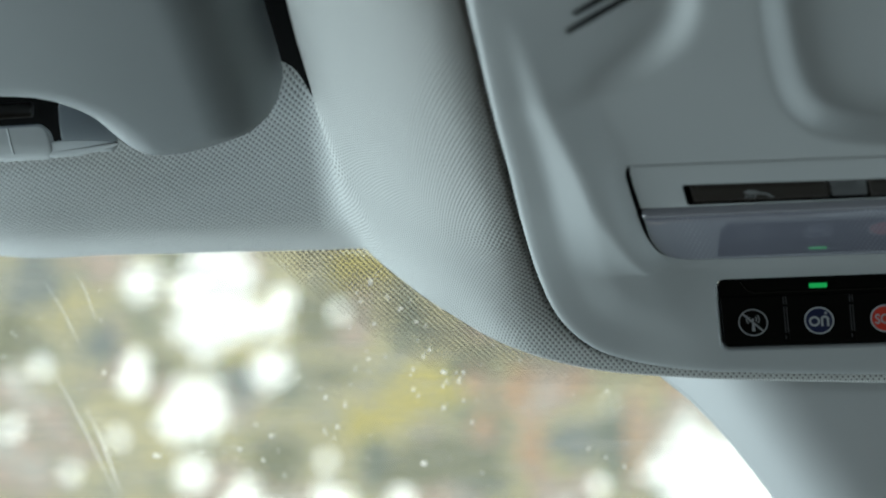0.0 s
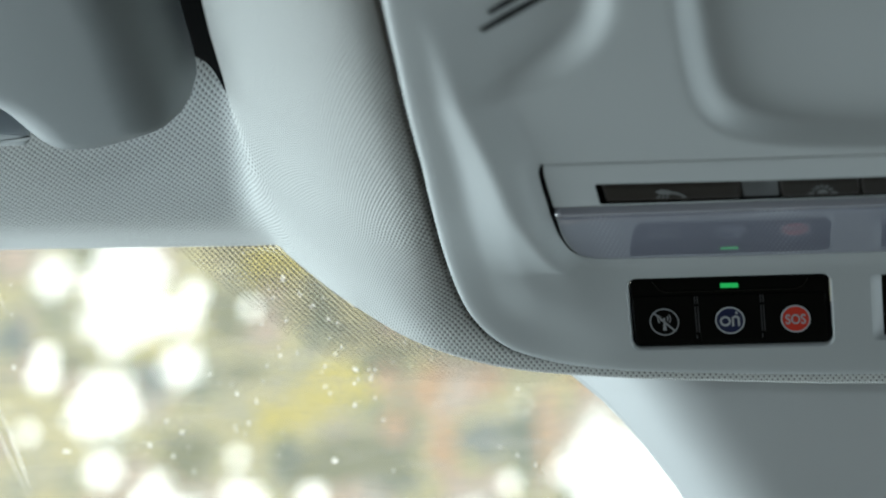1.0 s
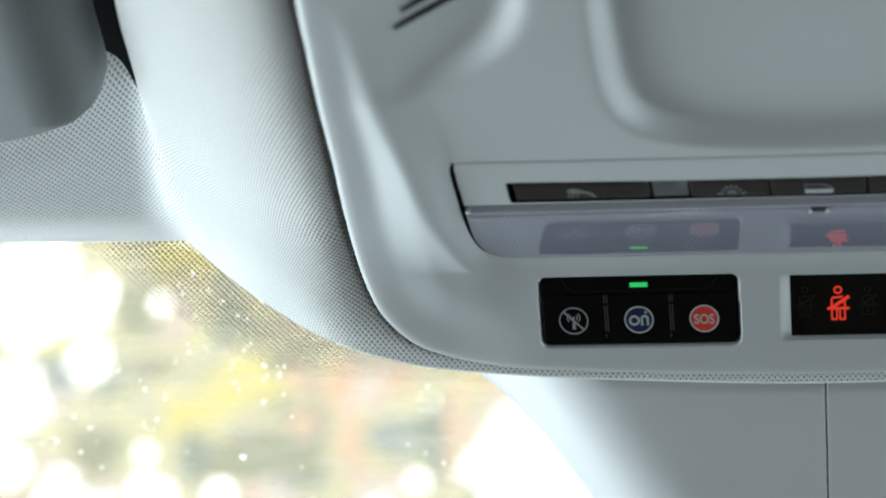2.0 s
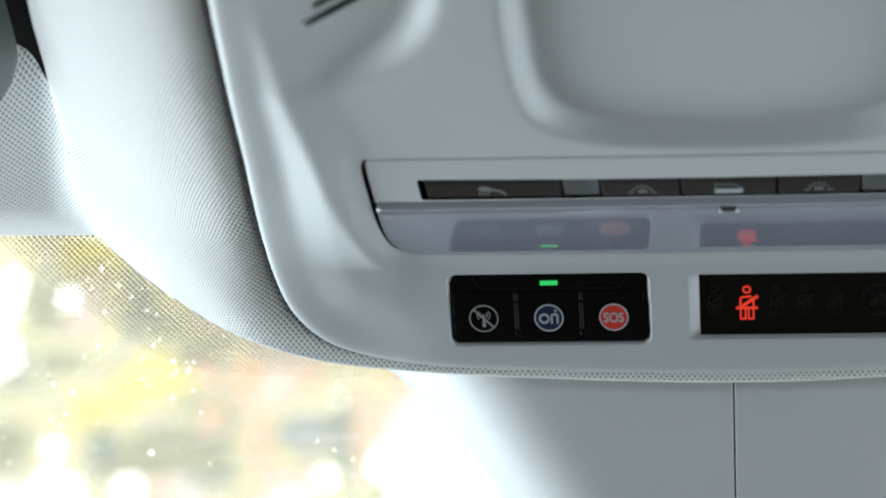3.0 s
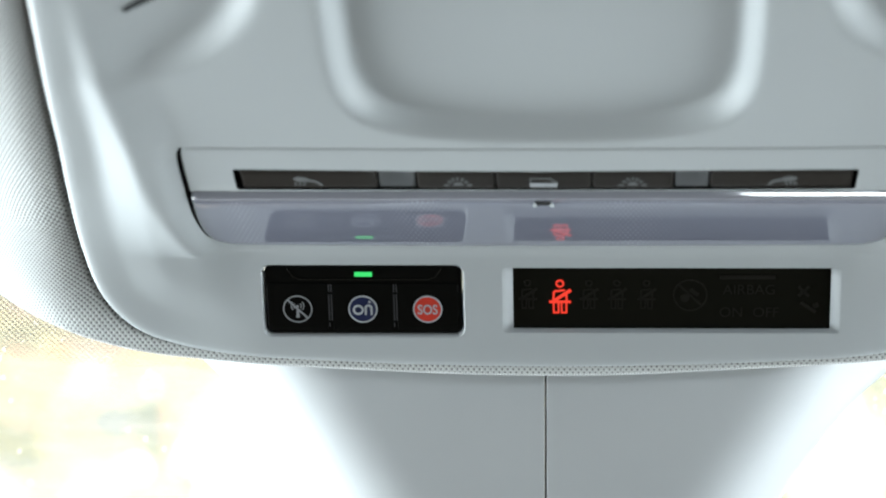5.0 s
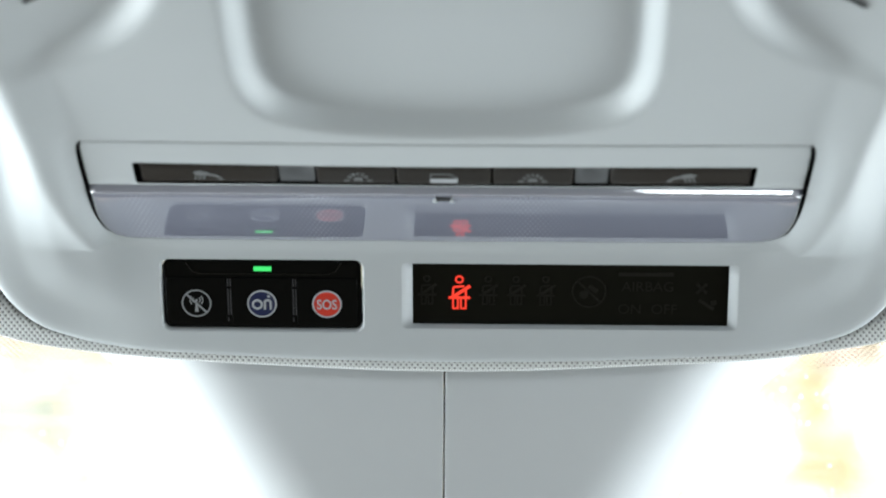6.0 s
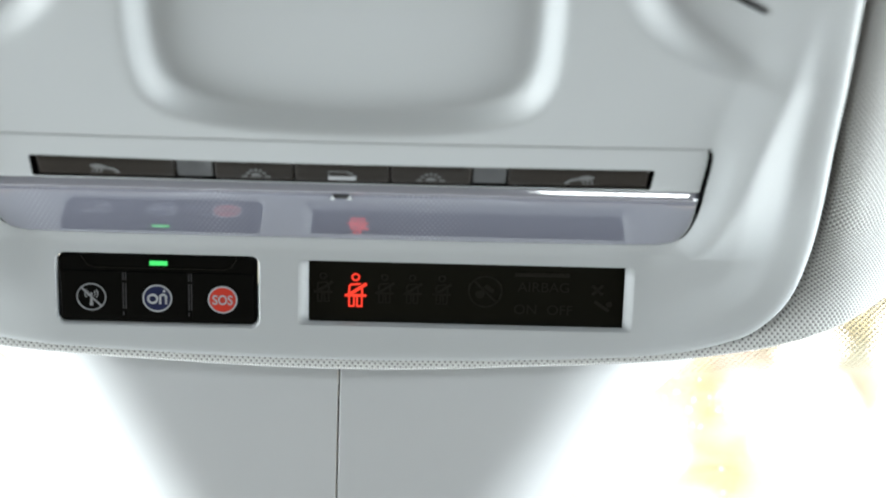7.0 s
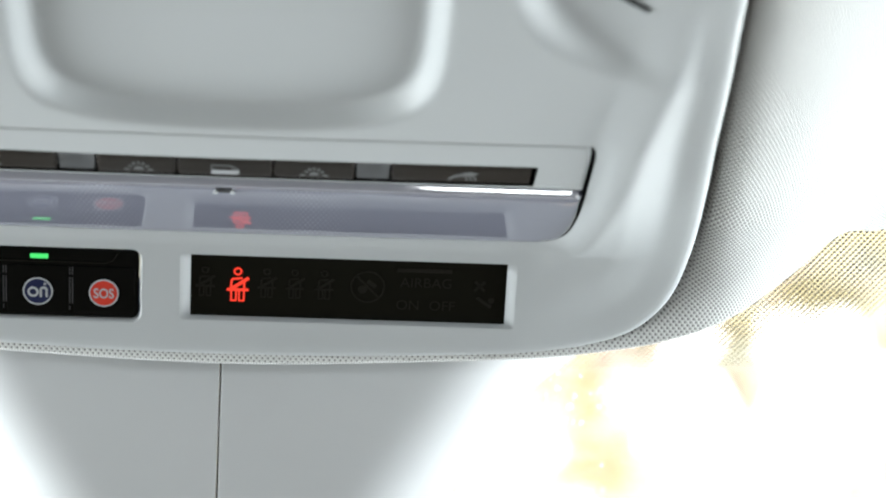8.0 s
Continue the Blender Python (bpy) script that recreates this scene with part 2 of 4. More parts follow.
pocket_side = [(24, 128.0), (43, 131.6), (57.5, 139.5), (64.8, 154), (66.6, 175), (65.6, 215), (61, 246), (45, 263)]
floor_side = [(25, 136.2), (42, 140.0), (52.5, 148.0), (57.0, 163), (57.8, 190), (57.0, 215), (51, 240), (36, 251)]


def ring_of(half, low, high, shift):
    return spline([(shift, low * MM)] + [(x * MM + shift, s * MM) for x, s in half] + [(shift, high * MM)] + [(shift - x * MM, s * MM) for x, s in half[::-1]], 6, True)


POCKET, POCKET_FLOOR = ring_of(pocket_side, 127, 267, 0.0027), ring_of(floor_side, 135, 253, 0.0027)


def ramp(d, a, b):
    """Flat, then a straight slope between a and b, flat again; the first bend softer than a crease."""
    t = (d - a) / (b - a)
    return np.clip(0.06 * np.log1p(np.exp(np.minimum(t, 2) / 0.06)), 0, 3)


def console_relief(p):
    x, s = p[:, 0], p[:, 1]
    d = distance(p, OUTLINE)
    # the rolled outer edge
    h = -0.0030 * (1 - np.sqrt(np.clip(1 - (1 - np.clip(d / 0.0040, 0, 1)) ** 2, 0, 1)))
    # a flat margin, then the middle stands a little higher at both sides
    h -= 0.0026 * (1 - np.minimum(1, ramp(d, 0.0130, 0.0265))) * smooth_step(0.098, 0.134, abs(x)) * (1 - smooth_step(0.10, 0.17, s))
    # a crest that runs up each side and dies out
    knots = (0.014, 0.03, 0.05, 0.08, 0.108, 0.130, 0.160, 0.192, 0.215)
    crest = np.interp(s, knots, (0.048, 0.046, 0.040, 0.033, 0.0275, 0.0245, 0.0195, 0.0155, 0.0135))
    rise = np.interp(s, knots, (0.034, 0.032, 0.026, 0.0195, 0.0145, 0.0120, 0.0085, 0.0050, 0.0035))
    tall = np.interp(s, knots, (0.0024, 0.0042, 0.0050, 0.0054, 0.0054, 0.0054, 0.0040, 0.0015, 0.0))
    past = d - crest
    up, down = ramp(d, crest - rise, crest), 1 - past / 0.0150
    h += tall * np.clip(-0.07 * np.log(np.exp(-up / 0.07) + np.exp(-down / 0.07)), 0, 1) * smooth_step(-0.001, 0.007, np.where(inside(p, MODULE), 0, distance(p, MODULE))) * smooth_step(0.103, 0.120, abs(x))
    # a bead under the lamp unit
    near = distance(p, MODULE)
    h += 0.0013 * smooth_step(0.0002, 0.0018, near) * (1 - smooth_step(0.0028, 0.0055, near)) * (1 - smooth_step(0.070, 0.092, s))
    # the pocket
    a, b = distance(p, POCKET), distance(p, POCKET_FLOOR)
    part = np.where(inside(p, POCKET_FLOOR), 1.0, a / (a + b + 1e-9))
    h -= 0.0068 * smooth_step(0, 1, np.where(inside(p, POCKET), part, 0.0)) ** 1.1
    # scoops round the slots
    for side_x in (-1, 1):
        far = np.hypot(x - side_x * 0.138 - 0.003, s - 0.221)
        h -= 0.0056 * smooth_step(0.059, 0.047, far) * smooth_step(0.004, 0.058, d)
    return h


console = new("overhead_console")
tagged(console, "light grey plastic overhead console with lamps and buttons", "overhead console")
bands = [shrunk(resample(OUTLINE, 0.003), k) for k in (0.0003, 0.0008, 0.0016, 0.003, 0.005, 0.0075)] + [resample(POCKET * (1 - k) + POCKET_FLOOR * k, 0.002) for k in (0, 0.15, 0.3, 0.5, 0.7, 0.85, 1.0)]
outline = resample(OUTLINE, 0.003)
flat, tris = cut_sheet([outline, resample(BUTTON_RIM, 0.003), resample(DISPLAY_HOLE, 0.003), resample(MODULE, 0.003)], 0.0024, bands)
shell = mesh_object("shell", raised(flat[:, 0], flat[:, 1], console_relief(flat)), tris, PLASTIC)
under(shell, console)
# added skirt stops light from behind; its black stands for the gap's shade
n, rim_h = len(outline), console_relief(outline)
verts = [v for inset, dip in ((0.0002, 0.0), (0.0012, 0.002), (0.0022, 0.045)) for v in raised(*shrunk(outline, inset).T, rim_h - dip)]
under(mesh_object("shell_skirt", verts, [(j * n + i, j * n + (i + 1) % n, (j + 1) * n + (i + 1) % n, (j + 1) * n + i) for j in range(2) for i in range(n)], DARK), console)


def pillow(name, loop, low, high, r, mat, gap=0.004, lift=None, uv=False):
    """A padded plate on the sheet: rounded by r at its edge, from height low to high."""
    loop = resample(loop, gap)
    bands = [shrunk(loop, r * k) for k in (0.03, 0.12, 0.3, 0.6, 1.0)]
    flat, tris = cut_sheet([loop], gap, bands)
    d = distance(flat, loop)
    h = high - r * (1 - np.sqrt(np.clip(1 - (1 - np.clip(d / r, 0, 1)) ** 2, 0, 1)))
    if lift is not None:
        h = h + lift(flat)
    verts, faces = list(raised(flat[:, 0], flat[:, 1], h)), list(tris)
    k, n = len(verts), len(loop)
    extra = lift(loop) if lift is not None else np.zeros(n)
    verts += list(raised(loop[:, 0], loop[:, 1], high - r + extra)) + list(raised(loop[:, 0], loop[:, 1], low + extra))
    faces += [(k + i, k + (i + 1) % n, k + n + (i + 1) % n, k + n + i) for i in range(n)]
    bm = bmesh.new()
    vs = [bm.verts.new(v) for v in verts]
    for f in faces:
        bm.faces.new([vs[i] for i in f])
    bmesh.ops.remove_doubles(bm, verts=bm.verts, dist=1e-6)
    return bm_object(name, bm, mat)


def strip_shape(name, pieces, h, mat, thick=0.0003):
    """Flat print on the sheet: each piece is a loop of points (x, s)."""
    verts, faces = [], []
    for loop in pieces:
        loop = np.array(loop, float)
        k, n = len(verts), len(loop)
        verts += list(raised(loop[:, 0], loop[:, 1], np.full(n, h))) + list(raised(loop[:, 0], loop[:, 1], np.full(n, h - thick)))
        faces.append(tuple(range(k, k + n)))
        faces += [(k + i, k + (i + 1) % n, k + n + (i + 1) % n, k + n + i) for i in range(n)]
    bm = bmesh.new()
    vs = [bm.verts.new(v) for v in verts]
    for f in faces:
        bm.faces.new([vs[i] for i in f])
    return bm_object(name, bm, mat, False)


def disc(x, s, r, n=32):
    return [(x + r * math.cos(2 * math.pi * k / n), s + r * math.sin(2 * math.pi * k / n)) for k in range(n)]


def arc_band(x, s, r0, r1, a0, a1, n=24):
    """Quads along an arc, as separate loops."""
    out = []
    for k in range(n):
        a, b = radians(a0 + (a1 - a0) * k / n), radians(a0 + (a1 - a0) * (k + 1) / n)
        out.append([(x + r * math.cos(c), s + r * math.sin(c)) for r, c in ((r0, a), (r1, a), (r1, b), (r0, b))])
    return out


def bar(xa, sa, xb, sb, w):
    d = np.array([xb - xa, sb - sa])
    n = np.array([-d[1], d[0]]) / np.linalg.norm(d) * w / 2
    return [(xa + n[0], sa + n[1]), (xb + n[0], sb + n[1]), (xb - n[0], sb - n[1]), (xa - n[0], sa - n[1])]


def lettering(name, text, x, s, height, h, mat, wide=1.0, bold=0.0):
    """Raised letters lying on the sheet, centred at (x, s)."""
    font = bpy.data.curves.new(name, "FONT")
    font.body, font.size, font.align_x, font.align_y = text, height, "CENTER", "CENTER"
    font.offset = bold
    temp = new(name, font)
    me = bpy.data.meshes.new_from_object(temp.evaluated_get(bpy.context.evaluated_depsgraph_get()))
    bpy.data.objects.remove(temp)
    co = np.array([v.co[:2] for v in me.vertices])
    mid = (co.max(0) + co.min(0)) / 2
    co = (co - mid) * (wide, 1)
    for v, p in zip(me.vertices, raised(x + co[:, 0], s + co[:, 1], np.full(len(co), h))):
        v.co = p
    me.materials.clear()
    me.materials.append(mat)
    ob = new(name, me)
    return ob


# hole walls, and the dark bed behind each opening
bp = under(pillow("button_panel", round_rect(-0.0970, 0.0129, -0.0286, 0.0384, 0.0026), -0.005, -0.0009, 0.0008, BLACK, 0.003), None)
tagged(bp, "gloss black plastic panel with three round-symbol buttons", "button panel")
rim, rim_in = (round_rect(-0.0981, 0.0118, -0.0275, 0.0394, 0.0034, 8), round_rect(-0.0973, 0.0126, -0.0283, 0.0387, 0.0026, 8))
under(ring_wall("button_surround", [(rim, 0.0), (shrunk(rim, 0.0002), -0.0001), (rim_in, -0.0012), (rim_in, -0.005)], PLASTIC), console)
dp_loop = round_rect(-0.0112, 0.0139, 0.0982, 0.0380, 0.0008, 3)
dp = under(pillow("display_panel", dp_loop, -0.006, -0.0030, 0.0002, SCREEN, 0.004), None)
tagged(dp, "dark glass warning display panel, one red symbol lit", "display")


def box_loop(x0, s0, x1, s1, nx=30, ns=6):
    return np.array([(x0 + (x1 - x0) * k / nx, s0) for k in range(nx)] + [(x1, s0 + (s1 - s0) * k / ns) for k in range(ns)]
                    + [(x1 - (x1 - x0) * k / nx, s1) for k in range(nx)] + [(x0, s1 - (s1 - s0) * k / ns) for k in range(ns)])


under(ring_wall("display_surround", [(box_loop(-0.0152, 0.0131, 0.1018, 0.0388), -0.0001), (box_loop(-0.0146, 0.0137, 0.1012, 0.0382), -0.0003), (box_loop(-0.0110, 0.0142, 0.0980, 0.0379), -0.0029), (box_loop(-0.0108, 0.0145, 0.0978, 0.0377), -0.0045)], PLASTIC), console)

# buttons: three gloss faces with symbols, parted by grooves, a light bar above them
for x, kind in ((-0.0857, "mute"), (-0.0630, "call"), (-0.0405, "help")):
    face = under(pillow("button", round_rect(x - 0.0106, 0.0142, x + 0.0106, 0.0322, 0.0012, 3), -0.003, -0.0003, 0.0004, BLACK, 0.003), bp)
    cy = 0.0226
    if kind == "mute":
        pieces = arc_band(x, cy, 0.0047, 0.0051, 0, 360, 40) + [bar(x - 0.0034, cy + 0.0034, x + 0.0034, cy - 0.0034, 0.00055)]
        pieces += [[(x - 0.0006, cy - 0.0032), (x + 0.0006, cy - 0.0032), (x + 0.0003, cy + 0.0004), (x - 0.0003, cy + 0.0004)], disc(x, cy + 0.0011, 0.00045, 12)]
        for r in (0.0013, 0.0022):
            pieces += arc_band(x, cy + 0.0012, r - 0.00016, r + 0.00016, -42, 42, 8) + arc_band(x, cy + 0.0012, r - 0.00016, r + 0.00016, 138, 222, 8)
        under(strip_shape("symbol", pieces, 0.0001, PALE_PRINT), face, "crossed-out radio mast symbol in a ring")
    else:
        under(strip_shape("symbol_disc", [disc(x, cy, 0.0048, 40)], 0.0, BLUE if kind == "call" else RED), face)
        under(strip_shape("symbol_ring", arc_band(x, cy, 0.0046, 0.0051, 0, 360, 40), 0.0001, PRINT), face)
        if kind == "help":
            under(lettering("letters", "SOS", x, cy, 0.0051, 0.0003, PRINT, 0.80, 0.00008), face, "white SOS letters")
        else:
            mark = arc_band(x - 0.0016, cy - 0.0002, 0.0012, 0.0019, 0, 360, 24)
            mark += [bar(x + 0.0010, cy - 0.0021, x + 0.0010, cy + 0.0012, 0.0007), bar(x + 0.0030, cy - 0.0021, x + 0.0030, cy + 0.0006, 0.0007)] + arc_band(x + 0.0020, cy + 0.0004, 0.0007, 0.0014, 0, 180, 12) + [disc(x + 0.0024, cy + 0.0028, 0.0005, 5)]
            under(strip_shape("emblem", mark, 0.0003, PRINT), face, "white rounded emblem shape")
under(strip_shape("light_bar", [round_rect(-0.0655, 0.0350, -0.0594, 0.0366, 0.0002, 2)], 0.0002, GREEN_LED), bp, "lit green indicator bar")
hood = [(-0.0890, 0.0375), (-0.0870, 0.0345), (-0.0845, 0.0335), (-0.0400, 0.0335), (-0.0375, 0.0345), (-0.0355, 0.0375)]
under(strip_shape("light_bar_hood", [bar(*a, *b, 0.00028) for a, b in zip(hood, hood[1:])], -0.0005, GHOST), bp)
for x in (-0.07435, -0.05175):
    under(strip_shape("divider", [bar(x - 0.0004, 0.0318, x - 0.0004, 0.0290, 0.00045), bar(x + 0.0005, 0.0318, x + 0.0005, 0.0290, 0.00045), bar(x - 0.0004, 0.0280, x - 0.0004, 0.0182, 0.00045), bar(x + 0.0005, 0.0280, x + 0.0005, 0.0182, 0.00045), bar(x - 0.0004, 0.0172, x - 0.0004, 0.0158, 0.00045)], -0.0002, FAINT), bp)

# display: one lit symbol and several dark ones, drawn as plain shapes


def belt_sign(x, s, k):
    """A plain warning sign: ring, shoulders, slanting bar, cross bar and two uprights."""
    out = arc_band(x, s + 4.7 * k, 0.85 * k, 1.45 * k, 0, 360, 20)
    out += [bar(x - 2.6 * k, s - 2.0 * k, x + 3.6 * k, s + 2.4 * k, 1.1 * k), bar(x - 3.6 * k, s - 1.9 * k, x + 3.6 * k, s - 1.9 * k, 0.9 * k)]
    out += [bar(x - 2.2 * k, s - 1.6 * k, x - 2.0 * k, s + 1.8 * k, 0.7 * k), bar(x + 2.2 * k, s - 1.6 * k, x + 2.1 * k, s + 0.8 * k, 0.7 * k), bar(x - 2.0 * k, s + 1.9 * k, x + 1.6 * k, s + 2.3 * k, 0.7 * k)]
    out += [bar(x + a * k, s - 2.2 * k, x + a * k, s - 5.8 * k, 0.6 * k) for a in (-2.1, -0.5, 0.5, 2.1)]
    out += [bar(x - 2.3 * k, s - 5.8 * k, x - 0.3 * k, s - 5.8 * k, 0.6 * k), bar(x + 0.3 * k, s - 5.8 * k, x + 2.3 * k, s - 5.8 * k, 0.6 * k)]
    return out


under(strip_shape("warning_symbol", belt_sign(0.0052, 0.0262, 0.00104), -0.0028, RED_LED), dp, "lit red seat-belt warning symbol")
for x in (-0.0060, 0.0152, 0.0248, 0.0350):
    under(strip_shape("warning_symbol", belt_sign(x, 0.0270, 0.0009), -0.0028, GHOST), dp, "unlit dark warning symbol")
under(strip_shape("warning_symbol", arc_band(0.0500, 0.0268, 0.0054, 0.0060, 0, 360, 40) + [bar(0.0460, 0.0308, 0.0540, 0.0228, 0.0008), disc(0.0482, 0.0258, 0.0016, 12), bar(0.0500, 0.0290, 0.0528, 0.0268, 0.0016)], -0.0028, GHOST), dp, "unlit crossed-out round symbol")
for text, x, s in (("AIRBAG", 0.0700, 0.0290), ("ON", 0.0640, 0.0205), ("OFF", 0.0760, 0.0205)):
    under(lettering("letters", text, x, s, 0.0052, -0.0027, GHOST, 1.0), dp)
under(strip_shape("warning_symbol", [bar(0.0600, 0.0335, 0.0790, 0.0335, 0.0014)], -0.0028, GHOST), dp)
under(strip_shape("warning_symbol", [bar(0.0870, 0.0300, 0.0905, 0.0265, 0.001), bar(0.0870, 0.0265, 0.0905, 0.0300, 0.001), bar(0.0880, 0.0240, 0.0930, 0.0205, 0.0012), disc(0.0930, 0.0230, 0.0011, 12)], -0.0028, GHOST), dp, "unlit dark warning symbol")

# lamp module: face with key slots, keys, lens
gap_loop = resample(MODULE, 0.003)
n = len(gap_loop)
top = console_relief(gap_loop)
verts = [v for inset, dip in ((0, 0), (0.0005, 0.002), (0.0007, 0.010)) for v in raised(*shrunk(gap_loop, inset).T, top - dip)]
module = mesh_object("lamp_unit", verts, [(j * n + i, j * n + (i + 1) % n, (j + 1) * n + (i + 1) % n, (j + 1) * n + i) for j in range(2) for i in range(n)], DARK)
tagged(module, "reading lamp unit with dark keys and clear lilac lens", "lamp unit")


def clip_loop(loop, s0, s1):
    out = loop.copy()
    out[:, 1] = np.clip(out[:, 1], s0, s1)
    keep = [i for i in range(len(out)) if np.linalg.norm(out[i] - out[i - 1]) > 1e-6]
    return out[keep]


edge_line = resample(MODULE, 0.003)
lens_loop = clip_loop(shrunk(edge_line, 0.0002 + 0.0010 * smooth_step(0.062, 0.092, edge_line[:, 1:])), 0.04, 0.0912)
lens_loop[:, 1] -= 0.0010 * (lens_loop[:, 1] < 0.056)
plate_loop = clip_loop(shrunk(edge_line, 0.0017), 0.0956, 0.2)
plate_loop[:, 1] += 0.0013 * (plate_loop[:, 1] > 0.116)
under(pillow("housing", shrunk(edge_line, -0.001), -0.012, -0.0065, 0.0005, DARK, 0.004), module)
lens = under(pillow("lens", lens_loop, -0.006, 0.0007, 0.0015, LENS, 0.003), module, "clear lilac tinted lamp lens")

# the lens ends in a step that faces back into the cabin
STEP_PROFILE = [(0.0909, -0.0030), (0.0909, 0.0002), (0.0914, 0.0008), (0.0926, 0.0010), (0.0932, 0.0010), (0.09355, 0.0008), (0.09383, 0.0002), (0.09415, -0.0005), (0.09447, -0.0012), (0.0950, -0.0034)]
xs = np.linspace(-0.1143, 0.1162, 90)
verts = [v for q, h in STEP_PROFILE for v in raised(xs, np.full(len(xs), q), np.full(len(xs), h))]
faces = [(j * 90 + i, j * 90 + i + 1, j * 90 + i + 91, j * 90 + i + 90) for j in range(len(STEP_PROFILE) - 1) for i in range(89)]
faces += [tuple(range(0, 90 * len(STEP_PROFILE), 90)), tuple(range(89, 90 * len(STEP_PROFILE), 90))[::-1]]
under(mesh_object("lens_step", verts, faces, RIDGE), module, "clear rounded step along the lens")
slot = np.array([(-0.0988, 0.0990), (-0.0980, 0.0982), (-0.04, 0.0976), (0.0, 0.0972), (0.043, 0.0974), (0.100, 0.0984), (0.1010, 0.0990), (0.1014, 0.1100), (0.1010, 0.1110), (0.043, 0.1103), (0.0, 0.1099), (-0.04, 0.1102), (-0.0980, 0.1116), (-0.0988, 0.1108)])
slot = resample(slot, 0.003)
pl = resample(plate_loop, 0.003)


def plate_height(p):
    """Proud of the console with a rounded edge; its lower margin falls away to the lens."""
    e = np.clip(distance(p, pl) / 0.0014, 0, 1)
    return 0.0003 - 0.0005 * (1 - np.sqrt(1 - (1 - e) ** 2)) * smooth_step(0.0965, 0.101, p[:, 1]) - 0.0009 * (1 - smooth_step(0.0955, 0.0985, p[:, 1]))


flat, tris = cut_sheet([pl, slot], 0.003, [shrunk(pl, k) for k in (0.00015, 0.0004, 0.0008, 0.0014)])
under(mesh_object("faceplate", raised(flat[:, 0], flat[:, 1], plate_height(flat)), tris, PLASTIC), module)
n = len(pl)
rim_top = plate_height(pl)
under(mesh_object("faceplate_edge", list(raised(pl[:, 0], pl[:, 1], rim_top)) + list(raised(pl[:, 0], pl[:, 1], rim_top - 0.004)), [(i, (i + 1) % n, n + (i + 1) % n, n + i) for i in range(n)], PLASTIC), module)
n = len(slot)
under(mesh_object("slot_bed", list(raised(slot[:, 0], slot[:, 1], plate_height(slot))) + list(raised(slot[:, 0], slot[:, 1], np.full(n, -0.0028))), [(i, (i + 1) % n, n + (i + 1) % n, n + i) for i in range(n)] + [tuple(range(n, 2 * n))], DARK), module)
for x0, x1 in ((-0.0968, -0.0527), (-0.0398, -0.0146), (-0.0142, 0.0164), (0.0168, 0.0427), (0.0547, 0.0998)):
    mid = (x0 + x1) / 2
    s0 = 0.0976 + 0.00000012 * (mid * 1000) ** 2
    key = under(pillow("key", round_rect(x0, s0, x1, s0 + 0.0120, 0.0006, 2), -0.0026, -0.0002, 0.0008, BROWN_BLACK, 0.003), module, "dark brown-black lamp key")
    c = s0 + 0.0042
    if abs(mid) > 0.06:
        q = 1 if mid < 0 else -1
        mid -= q * 0.0008
        sign = [[(mid - q * 0.0044, c + 0.0022), (mid - q * 0.0022, c + 0.0036), (mid + q * 0.0006, c + 0.0026), (mid + q * 0.0004, c + 0.0004), (mid - q * 0.0030, c + 0.0004)]]
        sign += [bar(mid + q * 0.0002, c + 0.0014, mid + q * 0.0032, c + 0.0002, 0.0013), bar(mid + q * 0.0030, c + 0.0004, mid + q * 0.0048, c - 0.0022, 0.0010)]
        sign += [bar(mid - q * k, c - 0.0002, mid - q * (k + 0.0006), c - 0.0022, 0.0005) for k in (0.0034, 0.0020, 0.0006)]
        under(strip_shape("key_symbol", sign, 0.0, DULL_PRINT), key, "grey reading lamp symbol")
    elif abs(mid) > 0.01:
        mid += 0.0006 if mid < 0 else 0.0
        sign = [[(mid + 0.0016 * math.cos(a), c - 0.0018 + 0.0022 * math.sin(a)) for a in np.linspace(0, math.pi, 9)]]
        sign += [bar(mid + 0.0023 * math.cos(a), c - 0.0014 + 0.0032 * math.sin(a), mid + 0.0036 * math.cos(a), c - 0.0014 + 0.0048 * math.sin(a), 0.0007) for a in (0.5, 1.05, 1.57, 2.09, 2.64)]
        sign += [bar(mid + k * 0.0028, c - 0.0016, mid + k * 0.0046, c - 0.0016, 0.0010) for k in (-1, 1)]
        under(strip_shape("key_symbol", sign, 0.0, DULL_PRINT), key, "grey cabin lamp symbol")
    else:
        sign = [[(mid - 0.0044, c - 0.0026), (mid + 0.0044, c - 0.0026), (mid + 0.0046, c - 0.0002), (mid - 0.0044, c - 0.0002)]]
        under(strip_shape("key_symbol", sign, 0.0, PRINT), key, "pale car door symbol")
        sign = [bar(mid - 0.0042, c, mid - 0.0042, c + 0.0028, 0.0005), bar(mid - 0.0044, c + 0.0028, mid + 0.0018, c + 0.0028, 0.0006), bar(mid + 0.0016, c + 0.0029, mid + 0.0043, c + 0.0002, 0.0006)]
        under(strip_shape("key_symbol", sign, 0.0, DULL_PRINT), key, "grey door window outline")
for x0, x1 in ((-0.0522, -0.0403), (0.0432, 0.0542)):
    s0 = 0.0981
    loop = resample(round_rect(x0, s0, x1, s0 + 0.0112, 0.0006, 2), 0.003)
    spacer = pillow("clear_spacer", loop, -0.0028, -0.0007, 0.0005, CLEAR, 0.002, lambda p, x0=x0, x1=x1: -0.0012 * np.clip(1 - ((p[:, 0] - (x0 + x1) / 2) / (x1 - x0) * 2) ** 2, 0, 1) * smooth_step(0.100, 0.106, p[:, 1]))
    under(spacer, module, "smoky clear spacer between keys")
notch = under(strip_shape("lens_notch", [[(-0.0020, 0.0906), (-0.0012, 0.0878), (0.0026, 0.0878), (0.0034, 0.0906)]], 0.0009, SLOT), module, "small dark notch in the lens")
